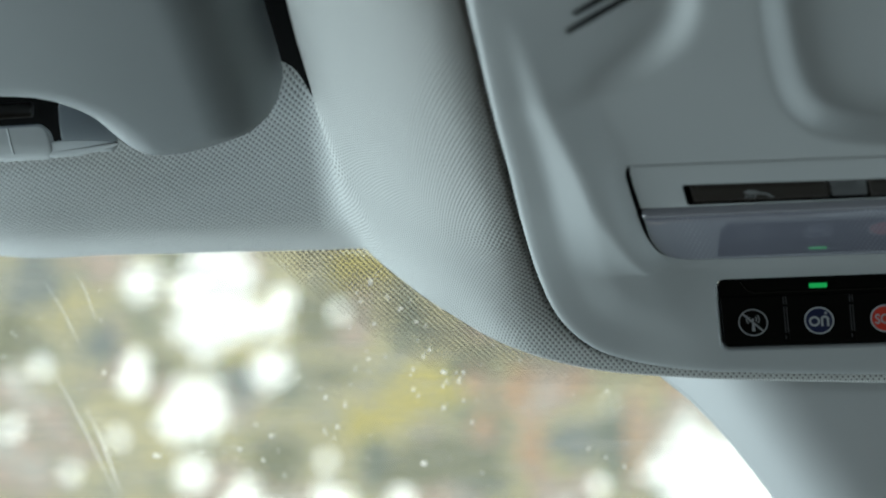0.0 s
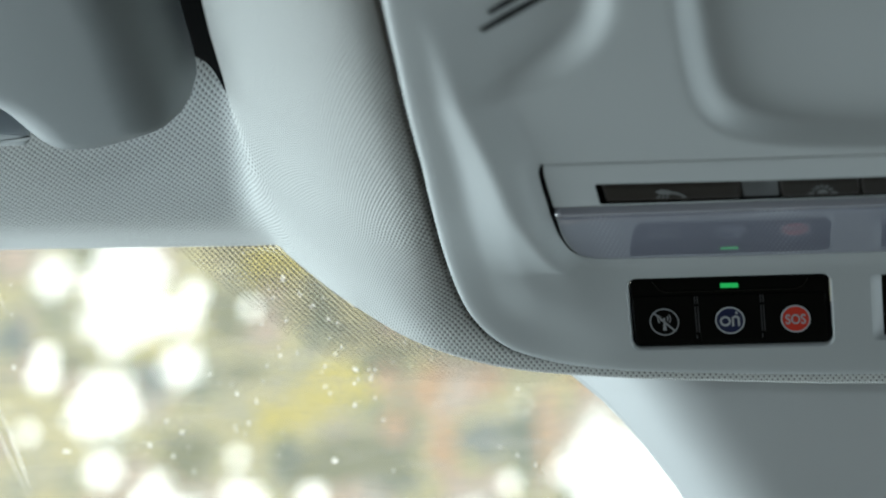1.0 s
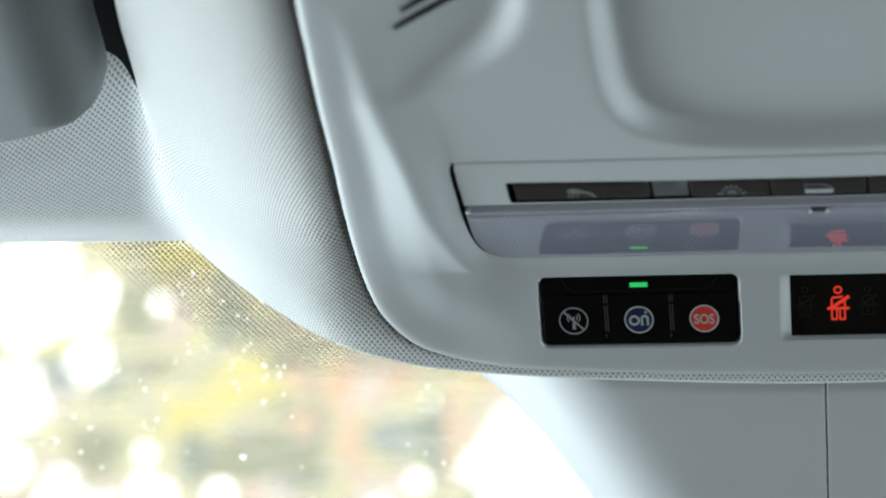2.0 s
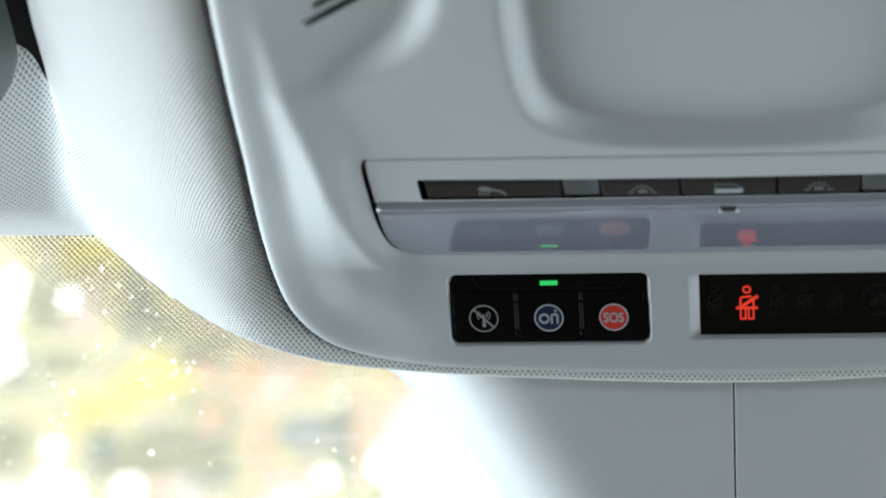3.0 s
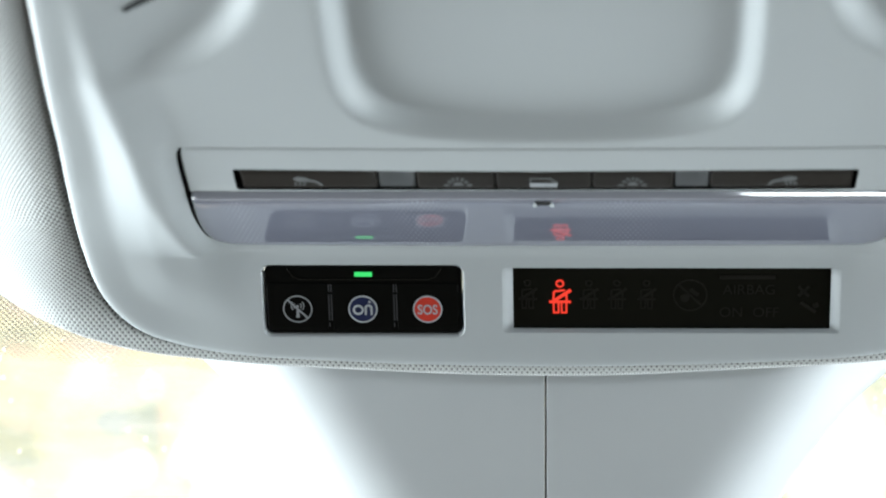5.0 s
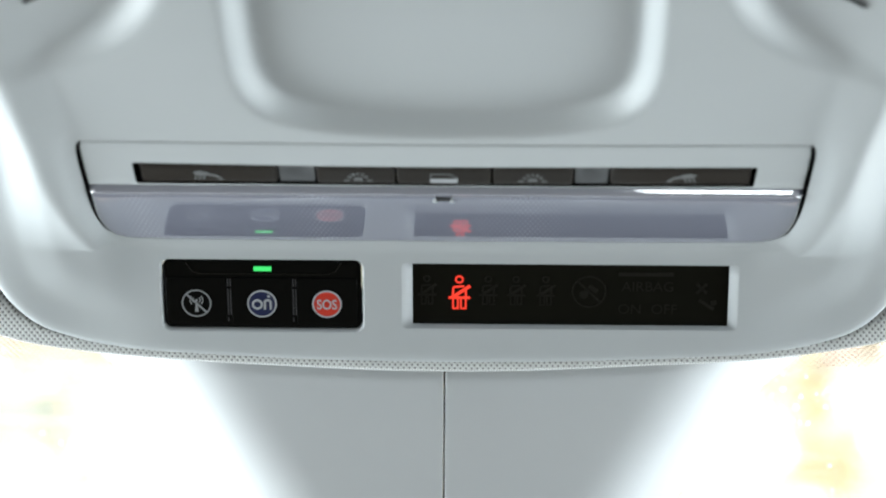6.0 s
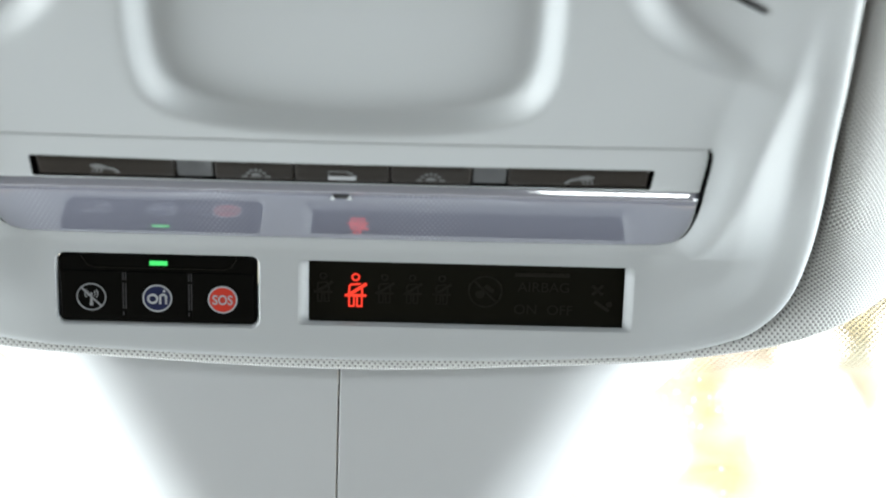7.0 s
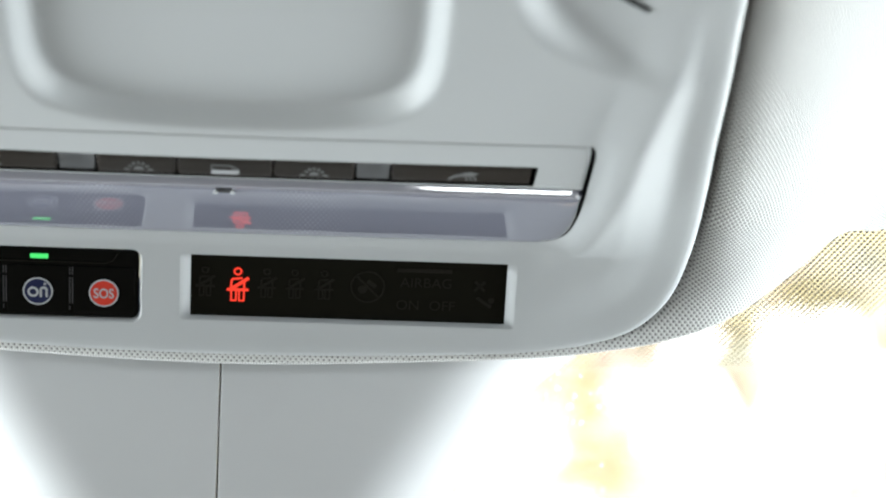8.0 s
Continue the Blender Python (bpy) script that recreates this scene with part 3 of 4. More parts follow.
under(strip_shape("notch_edge", [[(-0.0028, 0.0872), (-0.0014, 0.0872), (-0.0021, 0.0906)], [(0.0028, 0.0872), (0.0042, 0.0872), (0.0035, 0.0906)]], 0.0011, PLASTIC), notch)

# louvre slots in the scoops, each with a lip along its lower side


def on_console(loop, top, low):
    n, h = len(loop), console_relief(loop)
    verts = list(raised(loop[:, 0], loop[:, 1], h + top)) + list(raised(loop[:, 0], loop[:, 1], h + low))
    k = n // 2
    return verts, [(i, i + 1, n - 2 - i, n - 1 - i) for i in range(k - 1)] + [(i, (i + 1) % n, n + (i + 1) % n, n + i) for i in range(n)]


for q in (-1, 1):
    for k in range(3):
        a, b = np.array((0.0028 + q * (0.1225 - 0.0035 * k), 0.2015 + 0.0085 * k)), np.array((0.0028 + q * (0.1025 - 0.0035 * k), 0.2140 + 0.0085 * k))
        along = (b - a) / np.linalg.norm(b - a)
        across = np.array((-along[1], along[0])) * -q
        line = [a + (b - a) * t for t in np.linspace(0, 1, 9)]
        wide = [0.0011 * min(1.0, 0.55 + 0.15 * i) for i in range(9)]
        verts, faces = on_console(np.array([p + across * w for p, w in zip(line, wide)] + [p - across * w for p, w in zip(line[::-1], wide[::-1])]), 0.0006, -0.002)
        slit = under(mesh_object("slot", verts, faces, SLOT, False), console, "narrow black slot")
        verts, faces = on_console(np.array([p - across * (w + 0.0002) for p, w in zip(line, wide)] + [p - across * (w + 0.0014) for p, w in zip(line[::-1], wide[::-1])]), 0.0011, -0.002)
        under(mesh_object("slot_lip", verts, faces, PLASTIC, False), slit)

# ---- headliner ----
LIP_WEST = [(-620, 50), (-480, 34), (-388, 22.0), (-341, 21.0), (-284, 20.3), (-250, 20.0), (-239, 21.0), (-234.6, 19.6), (-228.3, 18.0), (-221.4, 17.4), (-214.2, 17.4), (-206, 17.2), (-198.6, 16.1), (-185, 12.4), (-171.5, 9.4), (-159, 5.8), (-145, 2.2), (-129, -0.2), (-100, -3.0), (-60, -5.2), (-20, -6.8)]
LIP_EAST = [(20, -6.8), (60, -4.8), (111, -1.4), (140.6, 3.0), (156.4, 6.6), (172.4, 11.8), (180.7, 14.9), (189, 18.4), (197.3, 22.2), (206, 25.2), (213, 26.3), (222, 25.6), (232, 22.6), (242, 20.5), (284, 20.3), (341, 21.0), (388, 22.0), (480, 34), (620, 50)]
edge_line = spline([(x * MM, s * MM) for x, s in LIP_WEST + LIP_EAST], 6)
HOOD = np.concatenate([edge_line, [(0.62, 0.32), (-0.62, 0.32)]])
HOOD = shrunk(resample(HOOD, 0.006), 0.0022)


SWELL_S = [0.02, 0.05, 0.109, 0.146, 0.166, 0.25]
SWELL_X = [0.236, 0.233, 0.2285, 0.2245, 0.2215, 0.2085]


def bay(p):
    """The lining beside the swelling climbs steeply behind the visors."""
    side = abs(p[:, 0]) - np.interp(p[:, 1], SWELL_S, SWELL_X)
    climb = 1.50 * np.clip(p[:, 1] - 0.03, 0, 1) + 0.005 * np.log1p(np.exp(np.minimum(p[:, 1] - 0.0590, 0.1) / 0.0018))
    return np.minimum(0.115, smooth_step(0.0, 1.0, side / np.interp(p[:, 1], (0.05, 0.11), (0.018, 0.009))) * climb)


def roll(p):
    return 0.022 * smooth_step(0.200, 0.250, abs(p[:, 0])) * np.clip(1 - distance(p, HOOD) / 0.034, 0, 1) ** 2


def lining_relief(p):
    d = distance(p, OUTLINE)
    fall = 0.0032 * np.log1p(np.exp(np.minimum(d - 0.020, 0.2) / 0.004))
    slow = 0.0072 * np.log1p(np.exp(np.minimum(d - 0.024, 0.2) / 0.009))
    fall = fall + (slow - fall) * smooth_step(0.002, 0.026, distance(p, HOOD))
    h = -0.006 - (fall - 0.005 * np.log1p(np.exp((fall - 0.043) / 0.005)))
    h -= (0.0050 * np.clip(1 - d / 0.017, 0, 1) ** 2 + 0.012 * np.clip(1 - d / 0.0020, 0, 1)) * smooth_step(0.002, 0.036, p[:, 1])
    # the front edge rolls away to the glass
    h -= roll(p)
    h -= bay(p)
    return np.where(inside(p, OUTLINE), -0.008 - 0.022 * smooth_step(0.002, 0.036, p[:, 1]), h)


# the rows of stitches climb towards the middle of the car
ROW_X = np.linspace(0.0, 0.60, 601)
ROW_V = np.cumsum(np.where(ROW_X < 0.2285, 1.05 * smooth_step(0.160, 0.205, ROW_X), 0.60 - 0.35 * smooth_step(0.2285, 0.25, ROW_X))) * 0.001
STITCH_U = np.cumsum(np.where(ROW_X < 0.2285, 0.52 * smooth_step(0.160, 0.205, ROW_X), -0.14)) * 0.001


def cloth_uv(p, h):
    b, r = bay(p), roll(p)
    h = h + b + r
    v = p[:, 1] + 0.42 * np.clip(p[:, 1] - 0.022, 0, 0.033) - 0.22 * np.clip(p[:, 1] - 0.055, 0, 1) + 0.48 * b - 0.9 * r + np.interp(abs(p[:, 0]), ROW_X, ROW_V)
    return [(x + math.copysign(e - 0.28 * k, x) * min(1.0, (x / 0.06) ** 2), q) for (x, s), k, q, e in zip(p, h, v, np.interp(abs(p[:, 0]), ROW_X, STITCH_U))]


bed = shrunk(resample(OUTLINE, 0.005), 0.006)
climb = np.arange(0.034, 0.300, 0.003)
folds = [np.stack([q * (np.interp(climb, SWELL_S, SWELL_X) + k), climb], 1) for q in (-1, 1) for k in (-0.002, 0.001, 0.004, 0.007, 0.0105)]
flat, tris = cut_sheet([HOOD, bed], 0.0042, folds + [shrunk(resample(OUTLINE, 0.004), k) for k in (-0.0004, -0.0010, -0.0018, -0.003, -0.0045, -0.006, -0.0080, -0.0105, -0.0135)])
verts = list(raised(flat[:, 0], flat[:, 1], lining_relief(flat)))
uvs = cloth_uv(flat, lining_relief(flat))
k, n = len(verts), len(HOOD)
base_h = lining_relief(HOOD)
faces = list(tris)
rolls = [(0.0, 0.0), (-0.0008, -0.0006), (-0.0018, -0.0022), (-0.0022, -0.0045), (-0.0016, -0.0075), (0.002, -0.012)]
for j, (out, dip) in enumerate(rolls):
    lp = shrunk(HOOD, out)
    verts += list(raised(lp[:, 0], lp[:, 1], base_h + dip))
    uvs += [(u, v - 0.0025 * j) for u, v in cloth_uv(lp, base_h)]
    if j:
        faces += [(k + (j - 1) * n + i, k + (j - 1) * n + (i + 1) % n, k + j * n + (i + 1) % n, k + j * n + i) for i in range(n)]
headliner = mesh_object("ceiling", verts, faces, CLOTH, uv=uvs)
tagged(headliner, "light grey knitted cloth headliner swelling round the console", "headliner", kind="structure")

def upright(name, loop, y, thick, edge, mat, parent, label="", lean_back=1.0):
    """A plate that stands across the car: an outline in x and z, with rounded edges on the cabin side."""
    loop = np.array(loop)
    n, verts, faces = len(loop), [], []
    for inset, back in ((edge, 0.0), (edge * 0.3, edge * 0.3), (0.0, edge), (0.0, thick)):
        verts += [(x, y + back + lean_back * (loop[:, 1].mean() - z), z) for x, z in shrunk(loop, inset)]
    for j in range(3):
        faces += [(j * n + i, j * n + (i + 1) % n, (j + 1) * n + (i + 1) % n, (j + 1) * n + i) for i in range(n)]
    faces.append(tuple(range(n)))
    ob = mesh_object(name, verts, faces, mat)
    bm = bmesh.new()
    bm.from_mesh(ob.data)
    bmesh.ops.recalc_face_normals(bm, faces=bm.faces)
    bm.to_mesh(ob.data)
    bm.free()
    return under(ob, parent, label)


# ---- sun visor and its clip ----
visor_loop = spline([(x * MM, s * MM) for x, s in ((-440, 126), (-380, 125.6), (-333.8, 124.8), (-322.3, 123.6), (-317.0, 121.1), (-311.6, 115.7), (-309.1, 107.9), (-307.2, 98.0), (-304.7, 89.6), (-301.4, 83.9), (-295.4, 79.4), (-288.1, 76.8), (-277.7, 77.4), (-266.4, 80.8), (-256.4, 85.3), (-247.6, 90), (-242.2, 95.8), (-239.4, 105), (-237.4, 118), (-235.3, 137), (-232.9, 157), (-231, 174), (-229, 210), (-230, 262), (-242, 278), (-300, 282), (-500, 282), (-530, 272), (-545, 230), (-540, 160), (-510, 132))], 6, True)
visor_loop = resample(visor_loop, 0.002)
for _ in range(14):
    visor_loop = (np.roll(visor_loop, 1, 0) + 2 * visor_loop + np.roll(visor_loop, -1, 0)) / 4
visor = new("sun_visor")
tagged(visor, "grey vinyl-covered sun visor folded up against headliner", "sun visor")
under(pillow("panel", visor_loop, -0.0545, -0.028, 0.025, VINYL, 0.004), visor)
# added black plate: paints the deep shade between visor and lining
shade_loop = [(-0.560, 1.386), (-0.3415, 1.386), (-0.322, 1.392), (-0.300, 1.400), (-0.270, 1.4095), (-0.259, 1.4105), (-0.2525, 1.4075), (-0.2485, 1.4005), (-0.2445, 1.391), (-0.236, 1.384), (-0.230, 1.398), (-0.226, 1.414), (-0.220, 1.440), (-0.214, 1.470), (-0.560, 1.470)]
shade_loop = resample(np.array(shade_loop), 0.004)
for _ in range(3):
    shade_loop = (np.roll(shade_loop, 1, 0) + 2 * shade_loop + np.roll(shade_loop, -1, 0)) / 4
upright("visor_shade_plate", shade_loop, 0.0055 + 0.8 * (1.4213 - shade_loop[:, 1].mean()), 0.002, 0.0004, DARK, visor, "matt black plate standing in for shade behind the visor", 0.8)
rod = bmesh.new()
bmesh.ops.create_cone(rod, cap_ends=True, segments=16, radius1=0.0028, radius2=0.0028, depth=0.14,
                      matrix=Matrix.Translation(tuple(raised(np.array(-0.413), np.array(0.0765), np.array(-0.060)))) @ Matrix.Rotation(math.pi / 2, 4, "Y"))
under(bm_object("pivot_rod", rod, BROWN_BLACK), visor, "dark plastic pivot rod")
clip = new("visor_clip")
tagged(clip, "grey plastic visor clip fixed to the headliner", "visor clip")
upright("block", round_rect(-0.4240, 1.3762, -0.3428, 1.3862, 0.0036, 6), 0.0100, 0.004, 0.0014, PLASTIC, clip)
for x in (-0.3585, -0.3785):
    upright("mould_line", round_rect(x - 0.0004, 1.3772, x + 0.0004, 1.3852, 0.0002, 2), 0.0097, 0.002, 0.0002, PLASTIC, clip)
upright("base_plate", spline([(-0.345, 1.3765), (-0.333, 1.3770), (-0.323, 1.3784), (-0.3172, 1.3795), (-0.321, 1.3803), (-0.331, 1.3810), (-0.342, 1.3808), (-0.348, 1.3790)], 5, True), 0.0130, 0.002, 0.0005, PLASTIC, clip)
upright("backing", spline([(-0.3415, 1.380), (-0.331, 1.380), (-0.3220, 1.3805), (-0.3215, 1.388), (-0.328, 1.398), (-0.3415, 1.400)], 4, True), 0.0190, 0.002, 0.0006, PLASTIC, clip, "grey backing in shade", 0.4)

# ---- sensor cover behind the windscreen ----
cover = new("mirror_cover")
tagged(cover, "grey plastic sensor cover in two halves under the console", "sensor cover")


def cover_half(q):
    verts, faces = [], []
    zs = np.linspace(1.322, 1.18, 18)
    bend, turn, n_bend = 0.036, radians(54), 16
    for z in zs:
        y = 0.066 + 0.30 * (1.322 - z)
        flat_w = 0.0865 - 0.69 * (1.292 - z) if z > 1.235 else 0.0472 - 0.25 * (1.235 - z)
        full_w = np.interp(z, (1.18, 1.22, 1.24, 1.264, 1.2807, 1.2946, 1.3074, 1.322), (0.052, 0.065, 0.0755, 0.0895, 0.1023, 0.1144, 0.129, 0.146))
        ring = [(0.0004, 0.0), (0.0009, 0.0)] + [(0.0009 + (flat_w - bend * 0.42 - 0.0009) * k / 6, 0.0) for k in range(1, 7)]
        x0 = ring[-1][0]
        ring += [(x0 + bend * math.sin(turn * k / n_bend), bend * (1 - math.cos(turn * k / n_bend))) for k in range(1, n_bend + 1)]
        x1, b1 = ring[-1]
        ring += [(x1 + (full_w - x1) * k / 6, b1 + (full_w - x1) * k / 6 * math.tan(turn) * (1 + 0.12 * k / 6)) for k in range(1, 7)]
        cols = len(ring)
        verts += [(q * x - 0.0008, y + back, z) for x, back in ring]
    for j in range(len(zs) - 1):
        for i in range(cols - 1):
            a = j * cols + i
            faces.append((a, a + 1, a + cols + 1, a + cols))
    ob = mesh_object("cover_half", verts, faces, COVER)
    solid = ob.modifiers.new("thickness", "SOLIDIFY")
    solid.thickness, solid.offset = 0.002, -1 if q > 0 else 1
    return under(ob, cover)


cover_half(-1), cover_half(1)
gasket = mesh_object("seam_gasket", [(x, 0.06635 + 0.30 * (1.322 - z), z) for z in (1.322, 1.18) for x in (-0.00118, -0.00042)], [(0, 1, 3, 2)], DARK, False)
under(gasket, cover, "dark gasket in the seam")

# ---- windscreen: pane, printed dots, dust ----
GLASS_Y, GLASS_Z, GLASS_FALL = 0.055, 1.346, 0.53


def on_glass(x, y, lift=0.0):
    z = GLASS_Z - GLASS_FALL * (y - GLASS_Y)
    return (1.035 * x - 0.0008, 1.035 * y + 0.0310 - lift * 0.468, 1.035 * z - 0.0385 - lift * 0.884)


glass = bpy.data.materials.new("dusty_windscreen_glass")
glass.use_nodes = True
gn = glass.node_tree
gn.nodes.remove(gn.nodes["Principled BSDF"])
clear = node(glass, "ShaderNodeBsdfTransparent", Color=(0.95, 0.96, 0.94, 1))
shine = node(glass, "ShaderNodeBsdfGlossy", Roughness=0.02)
film = node(glass, "ShaderNodeBsdfTranslucent", Color=(0.82, 0.82, 0.77, 1))
fres = node(glass, "ShaderNodeFresnel", IOR=1.5)
where = node(glass, "ShaderNodeTexCoord")
dirt = node(glass, "ShaderNodeTexNoise", Scale=22.0, Detail=7.0, Roughness=0.65)
wire(glass, where.outputs["Object"], dirt.inputs["Vector"])
long = node(glass, "ShaderNodeMapping", Scale=(34.0, 130.0, 130.0))
wire(glass, where.outputs["Object"], long.inputs["Vector"])
wiped = node(glass, "ShaderNodeTexNoise", Scale=1.0, Detail=4.0)
wire(glass, long.outputs["Vector"], wiped.inputs["Vector"])
both = node(glass, "ShaderNodeMath")
both.operation = "MULTIPLY"
wire(glass, dirt.outputs["Fac"], both.inputs[0])
wire(glass, wiped.outputs["Fac"], both.inputs[1])
amount = node(glass, "ShaderNodeMapRange", **{"From Min": 0.12, "From Max": 0.42, "To Min": 0.05, "To Max": 0.28})
wire(glass, both.outputs[0], amount.inputs["Value"])
mix_a, mix_b = node(glass, "ShaderNodeMixShader"), node(glass, "ShaderNodeMixShader")
wire(glass, amount.outputs["Result"], mix_a.inputs[0])
wire(glass, clear.outputs[0], mix_a.inputs[1])
wire(glass, film.outputs[0], mix_a.inputs[2])
half = node(glass, "ShaderNodeMath")
half.operation, half.inputs[1].default_value = "MULTIPLY", 0.35
wire(glass, fres.outputs[0], half.inputs[0])
wire(glass, half.outputs[0], mix_b.inputs[0])
wire(glass, mix_a.outputs[0], mix_b.inputs[1])
wire(glass, shine.outputs[0], mix_b.inputs[2])
wire(glass, mix_b.outputs[0], gn.nodes["Material Output"].inputs[0])

window = new("window_1")
tagged(window, "dusty sloping windscreen with a dotted black print", "windscreen", kind="structure")
pane = mesh_object("pane", [on_glass(*p) for p in ((-0.66, 0.022), (0.66, 0.022), (0.66, 0.80), (-0.66, 0.80))]
                   + [on_glass(*p, -0.005) for p in ((-0.66, 0.022), (0.66, 0.022), (0.66, 0.80), (-0.66, 0.80))],
                   [(0, 1, 2, 3), (7, 6, 5, 4), (0, 4, 5, 1), (1, 5, 6, 2), (2, 6, 7, 3), (3, 7, 4, 0)], glass, False)
pane.visible_shadow = False
under(pane, window)

FRIT = material("black_ceramic_print", (0.035, 0.032, 0.024), 0.6)
rng = np.random.default_rng(7)
verts, faces = [], []
pitch = 0.0023
LOW_EDGE = [(0.0, 0.150), (0.10, 0.134), (0.132, 0.1285), (0.163, 0.1270), (0.194, 0.1245), (0.2115, 0.1185), (0.229, 0.1055), (0.2466, 0.0875), (0.2637, 0.072), (0.279, 0.0562), (0.29, 0.050)]
lx, ly = np.array([p[0] for p in LOW_EDGE]), np.array([p[1] for p in LOW_EDGE])
low_line = np.array(LOW_EDGE)
for j in range(0, 100):
    for i in range(-200, 201):
        x, y = (i + 0.5 * (j % 2)) * pitch, 0.02 + j * pitch * 0.62
        ax = abs(x)
        if ax > 0.29 or y > np.interp(ax, lx, ly) or (ax < 0.10 and y > 0.06):
            continue
        d = min(np.linalg.norm(low_line - (ax, y), axis=1).min(), np.interp(ax, lx, ly) - y)
        r = pitch * (0.16 + 0.15 * min(1.0, d / 0.016))
        x *= 1 + 1.05 * (y - 0.08)
        k = len(verts)
        verts += [on_glass(x + r * math.cos(a * math.pi / 4), y + 0.9 * r * math.sin(a * math.pi / 4), 0.0004) for a in range(8)]
        faces.append(tuple(range(k, k + 8)))
frit = mesh_object("printed_dots", verts, faces, FRIT, False)
under(tagged(frit, kind="stuff"), window, "fine halftone of printed black dots")

SPECK = bpy.data.materials.new("pale_dust_speck")
SPECK.use_nodes = True
SPECK.node_tree.nodes.remove(SPECK.node_tree.nodes["Principled BSDF"])
wire(SPECK, node(SPECK, "ShaderNodeBsdfTranslucent", Color=(0.95, 0.95, 0.92, 1)).outputs[0], SPECK.node_tree.nodes["Material Output"].inputs[0])
verts, faces = [], []


def speck(x, y, r, stretch=1.0, turn=0.0):
    k = len(verts)
    c, s = math.cos(turn), math.sin(turn)
    for a in range(8):
        p, q = r * stretch * math.cos(a * math.pi / 4), r * math.sin(a * math.pi / 4)
        verts.append(on_glass(x + p * c - q * s, y + p * s + q * c, 0.0006))
    verts.append(on_glass(x, y, 0.0006 + r * 0.5))
    for a in range(8):
        faces.append((k + a, k + (a + 1) % 8, k + 8))


speck(-0.2376, 0.169, 0.0013)
for _ in range(620):
    x, y = rng.uniform(-0.40, 0.36), rng.uniform(0.045, 0.24)
    speck(x, y, 0.00025 * math.exp(rng.normal(0, 0.55)), math.exp(rng.normal(0.2, 0.3)), rng.uniform(0, 3.1))
for cx, cy, n in ((-0.232, 0.083, 14), (-0.222, 0.118, 20), (-0.268, 0.135, 10), (0.135, 0.145, 30), (-0.31, 0.16, 14)):
    for _ in range(n):
        speck(cx + rng.normal(0, 0.010), cy + rng.normal(0, 0.012), 0.00034 * math.exp(rng.normal(0, 0.5)), math.exp(rng.normal(0.3, 0.4)), rng.uniform(0, 3.1))
for xa, ya, xb, yb, wide in ((-0.3776, 0.1075, -0.3740, 0.1875, 0.0003), (-0.3707, 0.1318, -0.3715, 0.1838, 0.0004), (-0.3640, 0.0640, -0.3600, 0.1000, 0.0002), (-0.3500, 0.0600, -0.3490, 0.0850, 0.0002)):
    k = len(verts)
    for i in range(15):
        t = i / 14
        x, y, w = xa + (xb - xa) * t + 0.0006 * math.sin(5 * t), ya + (yb - ya) * t, wide * (0.25 + math.sin(math.pi * t)) / 2
        verts += [on_glass(x - w, y, 0.0005), on_glass(x + w, y, 0.0005)]
    faces += [(k + 2 * i, k + 2 * i + 1, k + 2 * i + 3, k + 2 * i + 2) for i in range(14)]
dust = mesh_object("dust_specks", verts, faces, SPECK, False)
under(tagged(dust, kind="stuff"), window, "scattered pale dust specks and smears")

# ---- outside: ground, far woods, gaps of sky ----
GROUND = grain(material("grey_asphalt", (0.10, 0.10, 0.095), 0.9), 40, 0.5, 0.25, 0.004, 0.6)
mesh_object("ground", [(-400, -400, 0), (400, -400, 0), (400, 400, 0), (-400, 400, 0)], [(0, 1, 2, 3)], GROUND, False)
tagged(bpy.data.objects["ground"], "grey asphalt ground reaching to the horizon", "ground", kind="structure")

# the woods emit their colour; this glow stands in for sunlight on trees
WOODS = bpy.data.materials.new("glowing_far_woods")
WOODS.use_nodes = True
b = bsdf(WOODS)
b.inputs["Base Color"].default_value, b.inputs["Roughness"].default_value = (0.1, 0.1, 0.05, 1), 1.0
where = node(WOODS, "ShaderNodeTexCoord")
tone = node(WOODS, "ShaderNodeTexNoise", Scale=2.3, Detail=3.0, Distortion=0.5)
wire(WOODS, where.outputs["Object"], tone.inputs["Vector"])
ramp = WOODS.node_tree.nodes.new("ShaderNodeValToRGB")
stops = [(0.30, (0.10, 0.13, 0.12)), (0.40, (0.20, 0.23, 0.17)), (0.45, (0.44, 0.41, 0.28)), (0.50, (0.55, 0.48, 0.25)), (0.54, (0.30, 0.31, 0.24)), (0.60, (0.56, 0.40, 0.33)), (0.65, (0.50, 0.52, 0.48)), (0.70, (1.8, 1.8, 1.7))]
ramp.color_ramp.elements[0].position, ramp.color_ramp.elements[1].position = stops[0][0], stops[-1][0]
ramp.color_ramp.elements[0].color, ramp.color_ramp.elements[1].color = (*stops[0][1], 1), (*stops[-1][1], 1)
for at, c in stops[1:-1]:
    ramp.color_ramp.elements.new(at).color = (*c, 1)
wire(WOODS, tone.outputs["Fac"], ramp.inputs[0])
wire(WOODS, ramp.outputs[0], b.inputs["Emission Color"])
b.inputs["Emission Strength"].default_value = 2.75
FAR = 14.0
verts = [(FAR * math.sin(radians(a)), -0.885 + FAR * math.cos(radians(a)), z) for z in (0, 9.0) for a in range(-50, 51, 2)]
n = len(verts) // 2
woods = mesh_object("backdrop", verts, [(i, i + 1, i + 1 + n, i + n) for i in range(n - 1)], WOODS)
tagged(woods, "blurred self-glowing autumn trees beyond the windscreen", "trees", kind="structure")

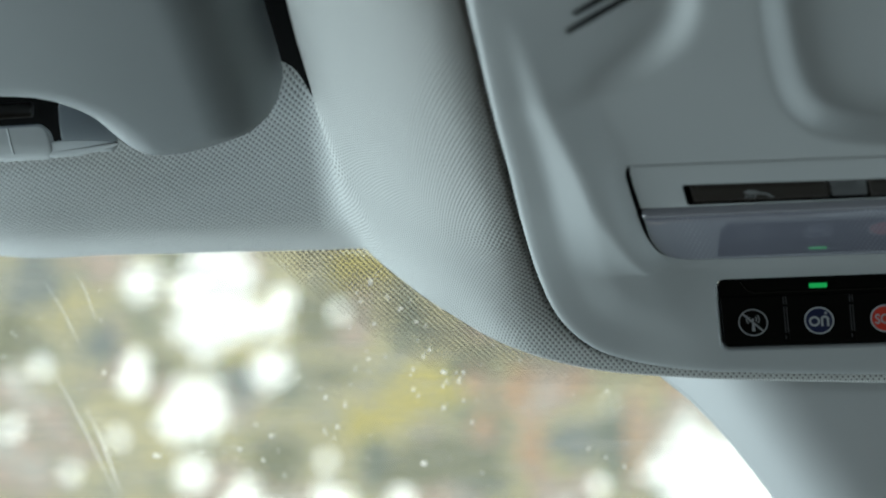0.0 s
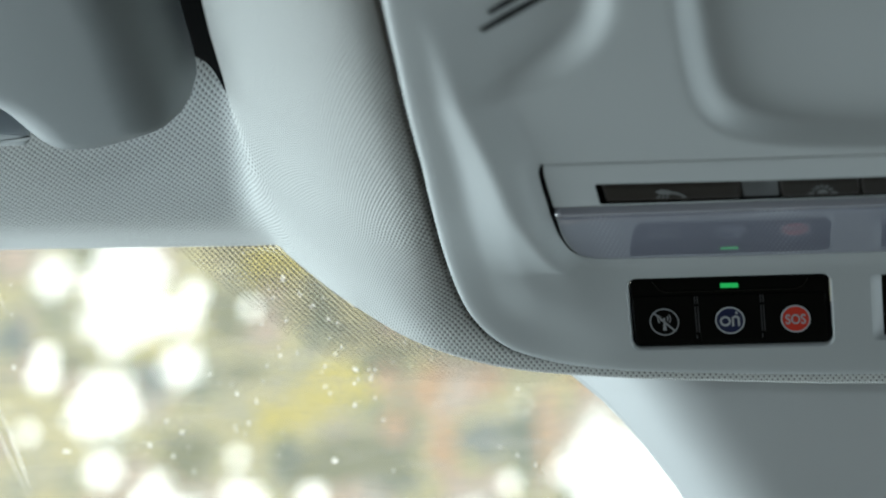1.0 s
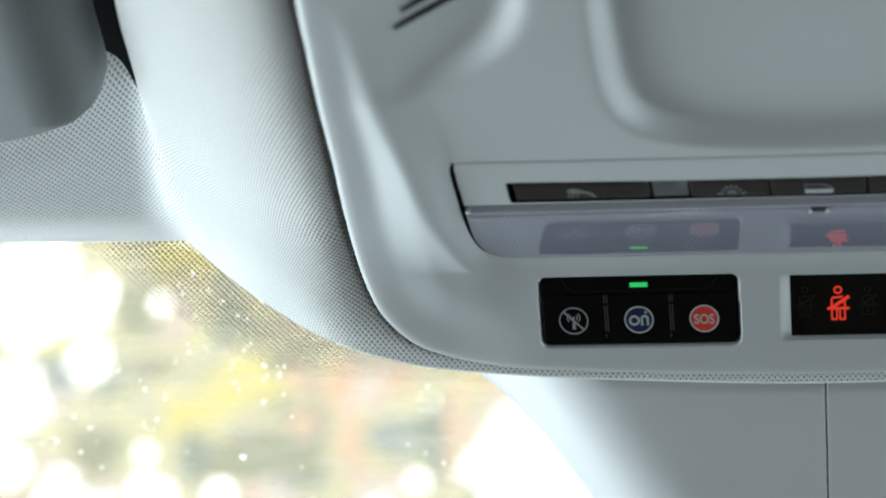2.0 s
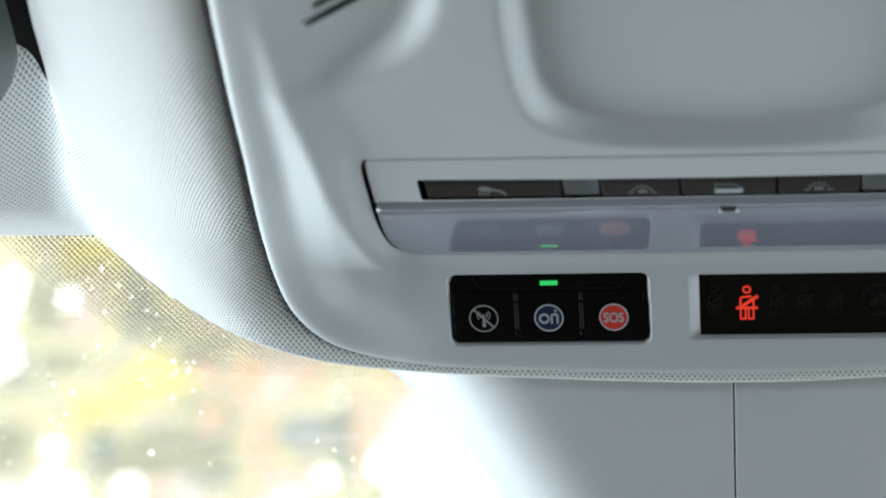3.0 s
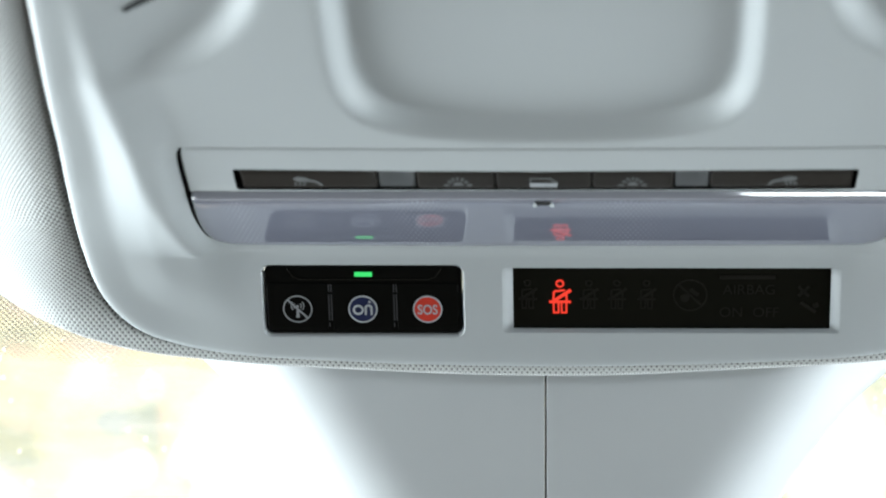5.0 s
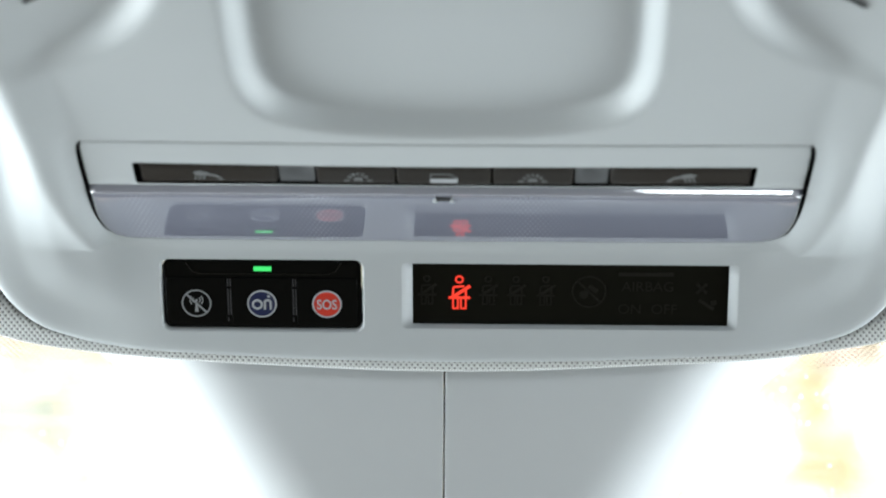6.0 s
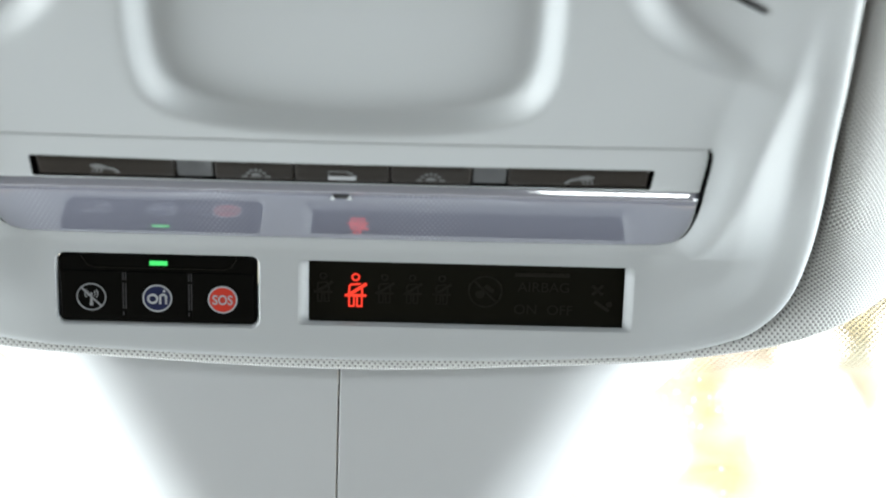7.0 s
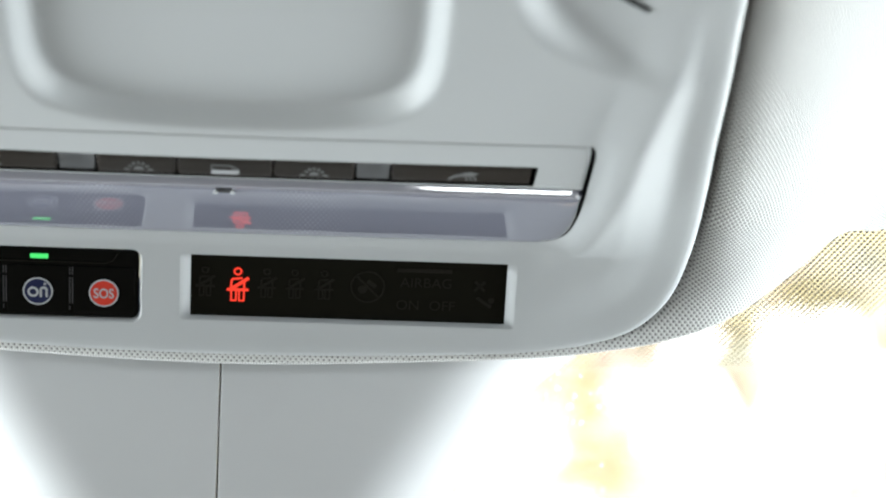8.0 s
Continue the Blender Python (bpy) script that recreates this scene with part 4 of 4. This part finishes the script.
SKY_GAPS = [(45, glowing("small_sky_gap", (1.0, 1.0, 0.97), 6.0)), (100, glowing("middle_sky_gap", (1.0, 1.0, 0.97), 4.6)), (999, glowing("wide_sky_gap", (1.0, 1.0, 0.97), 3.7))]
GAPS = [(-0.366, 0.2521, 60), (-0.336, 0.2533, 120), (-0.337, 0.2348, 120), (-0.31, 0.2338, 45), (-0.285, 0.2348, 5), (-0.309, 0.2527, 5), (-0.368, 0.2115, 40), (-0.341, 0.2005, 95), (-0.349, 0.195, 60), (-0.373, 0.1888, 25), (-0.392, 0.1749, 25), (-0.417, 0.1951, 20), (-0.341, 0.1734, 55), (-0.286, 0.1634, 45), (-0.256, 0.1618, 35), (-0.175, 0.1966, 10), (-0.14, 0.1693, 165), (-0.179, 0.1658, 25), (-0.164, 0.1655, 5), (0.153, 0.2165, 90), (0.19, 0.2177, 90), (0.209, 0.2183, 90), (0.159, 0.1904, 90), (0.144, 0.1813, 90), (0.202, 0.183, 180), (0.222, 0.1967, 120), (0.18, 0.1651, 120), (0.148, 0.162, 60), (0.084, 0.171, 150), (0.054, 0.1787, 60)]      # sideways and upward slope of the sight line, size in mm
far_rng = np.random.default_rng(21)
more = [(far_rng.uniform(-0.42, -0.28), far_rng.uniform(0.13, 0.27), abs(far_rng.normal(0, 35))) for _ in range(14)]
more += [(far_rng.uniform(-0.25, 0.30), far_rng.uniform(0.12, 0.22), abs(far_rng.normal(0, 25))) for _ in range(12)]
GAPS += [(-0.283, 0.2375, 22), (-0.3204, 0.2353, 55), (-0.3258, 0.2529, 60), (-0.3066, 0.2429, 35), (-0.3469, 0.2467, 40), (-0.367, 0.2196, 30), (-0.4185, 0.1933, 25), (-0.118, 0.158, 150)]
lowest = 0
for highest, mat in SKY_GAPS:
    verts, faces = [], []
    for u, v, size in GAPS + more:
        if not lowest <= size < highest:
            continue
        far = FAR - 0.15
        depth = far / math.sqrt(1 + u * u)
        c = Vector((EYE[0] + u * depth, EYE[1] + depth, EYE[2] + v * depth))
        r, k = max(0.012, 1.65 * size * MM), len(verts)
        for a in range(14):
            wob = 1 + 0.25 * math.sin(2.3 * a + 9 * u)
            verts.append(c + Vector((r * wob * math.cos(a * math.pi / 7), 0, r * wob * math.sin(a * math.pi / 7))))
        faces.append(tuple(range(k, k + 14)))
    tagged(mesh_object("backdrop", verts, faces, mat, False), "bright gaps of sky between far trees", "sky", kind="structure")
    lowest = highest

# glowing clumps of foliage among them: sideways and upward slope, half width, half height, emitted colour
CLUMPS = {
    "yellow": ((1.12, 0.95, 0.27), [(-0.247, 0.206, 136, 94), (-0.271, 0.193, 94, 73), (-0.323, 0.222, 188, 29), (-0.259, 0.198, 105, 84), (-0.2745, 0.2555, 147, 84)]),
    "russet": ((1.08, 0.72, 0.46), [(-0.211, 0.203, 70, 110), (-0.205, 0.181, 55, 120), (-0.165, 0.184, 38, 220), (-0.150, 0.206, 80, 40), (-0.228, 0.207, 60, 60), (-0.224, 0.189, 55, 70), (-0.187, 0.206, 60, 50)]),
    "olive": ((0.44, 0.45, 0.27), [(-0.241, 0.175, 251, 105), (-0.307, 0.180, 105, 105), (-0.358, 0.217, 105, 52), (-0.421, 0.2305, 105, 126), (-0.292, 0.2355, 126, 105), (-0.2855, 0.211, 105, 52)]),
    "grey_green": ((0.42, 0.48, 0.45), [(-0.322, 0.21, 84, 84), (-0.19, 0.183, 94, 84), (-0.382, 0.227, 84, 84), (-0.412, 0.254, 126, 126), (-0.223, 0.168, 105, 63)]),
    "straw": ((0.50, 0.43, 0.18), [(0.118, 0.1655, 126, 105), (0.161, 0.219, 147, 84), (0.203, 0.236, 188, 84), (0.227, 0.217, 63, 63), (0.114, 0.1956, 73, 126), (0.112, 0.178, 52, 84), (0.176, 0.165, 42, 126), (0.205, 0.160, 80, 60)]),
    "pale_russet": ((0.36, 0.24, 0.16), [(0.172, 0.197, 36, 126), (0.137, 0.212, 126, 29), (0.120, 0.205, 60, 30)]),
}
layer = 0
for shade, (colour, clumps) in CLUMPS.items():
    # leaves are no lamps: daylight on them is put into the emission
    mat = grain(glowing(shade + "_glowing_foliage", colour, 1.35), 30, 0.0)
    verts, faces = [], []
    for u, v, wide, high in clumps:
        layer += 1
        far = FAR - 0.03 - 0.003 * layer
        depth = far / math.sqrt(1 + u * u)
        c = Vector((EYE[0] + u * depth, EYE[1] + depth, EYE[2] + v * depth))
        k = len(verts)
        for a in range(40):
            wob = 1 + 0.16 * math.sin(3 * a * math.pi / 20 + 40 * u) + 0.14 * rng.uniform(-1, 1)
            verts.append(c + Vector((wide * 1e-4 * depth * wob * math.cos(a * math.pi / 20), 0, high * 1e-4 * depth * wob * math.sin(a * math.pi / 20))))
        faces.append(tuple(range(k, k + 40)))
    tagged(mesh_object("backdrop", verts, faces, mat, False), "blurred " + shade.replace("_", " ") + " glowing foliage of far trees", "foliage", kind="structure")

# ---- plain shell that closes the car ----
TRIM = grain(material("grey_door_trim", (0.23, 0.21, 0.185), 0.7), 800, 0.2)
FLOOR = grain(material("dark_carpet", (0.075, 0.066, 0.055), 0.95), 900, 0.4)


def slab(name, lo, hi, mat, label, category):
    bm = bmesh.new()
    bmesh.ops.create_cube(bm, size=1, matrix=Matrix.LocRotScale((Vector(lo) + Vector(hi)) / 2, None, Vector(hi) - Vector(lo)))
    bmesh.ops.bevel(bm, geom=bm.edges, offset=0.008, segments=2, affect="EDGES")
    return tagged(bm_object(name, bm, mat, False), label, category, kind="structure")


for q, side in ((-1, "west"), (1, "east")):
    xs = sorted((q * 0.72, q * 0.80))
    slab("wall_" + side, (xs[0], -1.75, 0.25), (xs[1], 0.80, 0.93), TRIM, "grey lower car door trim", "door trim")
    slab("wall_" + side + "_rail", (xs[0], -1.75, 1.27), (xs[1], 0.06, 1.535), TRIM, "grey roof rail over side windows", "roof rail")
    slab("wall_" + side + "_pillar", (xs[0], -1.75, 0.93), (xs[1], -0.52, 1.27), TRIM, "grey pillar behind the front side window", "pillar")
slab("wall_north", (-0.72, 0.72, 0.25), (0.72, 0.80, 0.93), TRIM, "dark grey dashboard panel", "dashboard")
slab("wall_south", (-0.72, -1.80, 0.25), (0.72, -1.75, 1.06), TRIM, "grey rear bulkhead", "bulkhead")
# added out of view to block rear light left of the fill lamp
slab("wall_south_blocker", (-0.72, -1.80, 1.06), (0.12, -1.75, 1.26), TRIM, "unseen grey slab blocking the left of the rear opening", "pillar")
slab("wall_south_header", (-0.72, -1.80, 1.26), (0.72, -1.75, 1.42), TRIM, "grey header over the rear window", "header")
slab("wall_north_header", (-0.72, 0.062, 1.388), (0.72, 0.095, 1.535), TRIM, "grey roof header over the windscreen", "roof header")
slab("floor", (-0.72, -1.75, 0.22), (0.72, 0.72, 0.26), FLOOR, "dark carpeted car floor", "floor")
slab("ceiling_rear", (-0.72, -1.75, 1.392), (0.72, -0.235, 1.44), TRIM, "light grey rear headliner", "headliner")
slab("ceiling_outer", (-0.72, -0.24, 1.536), (0.72, 0.095, 1.56), TRIM, "roof skin over the headliner", "roof")
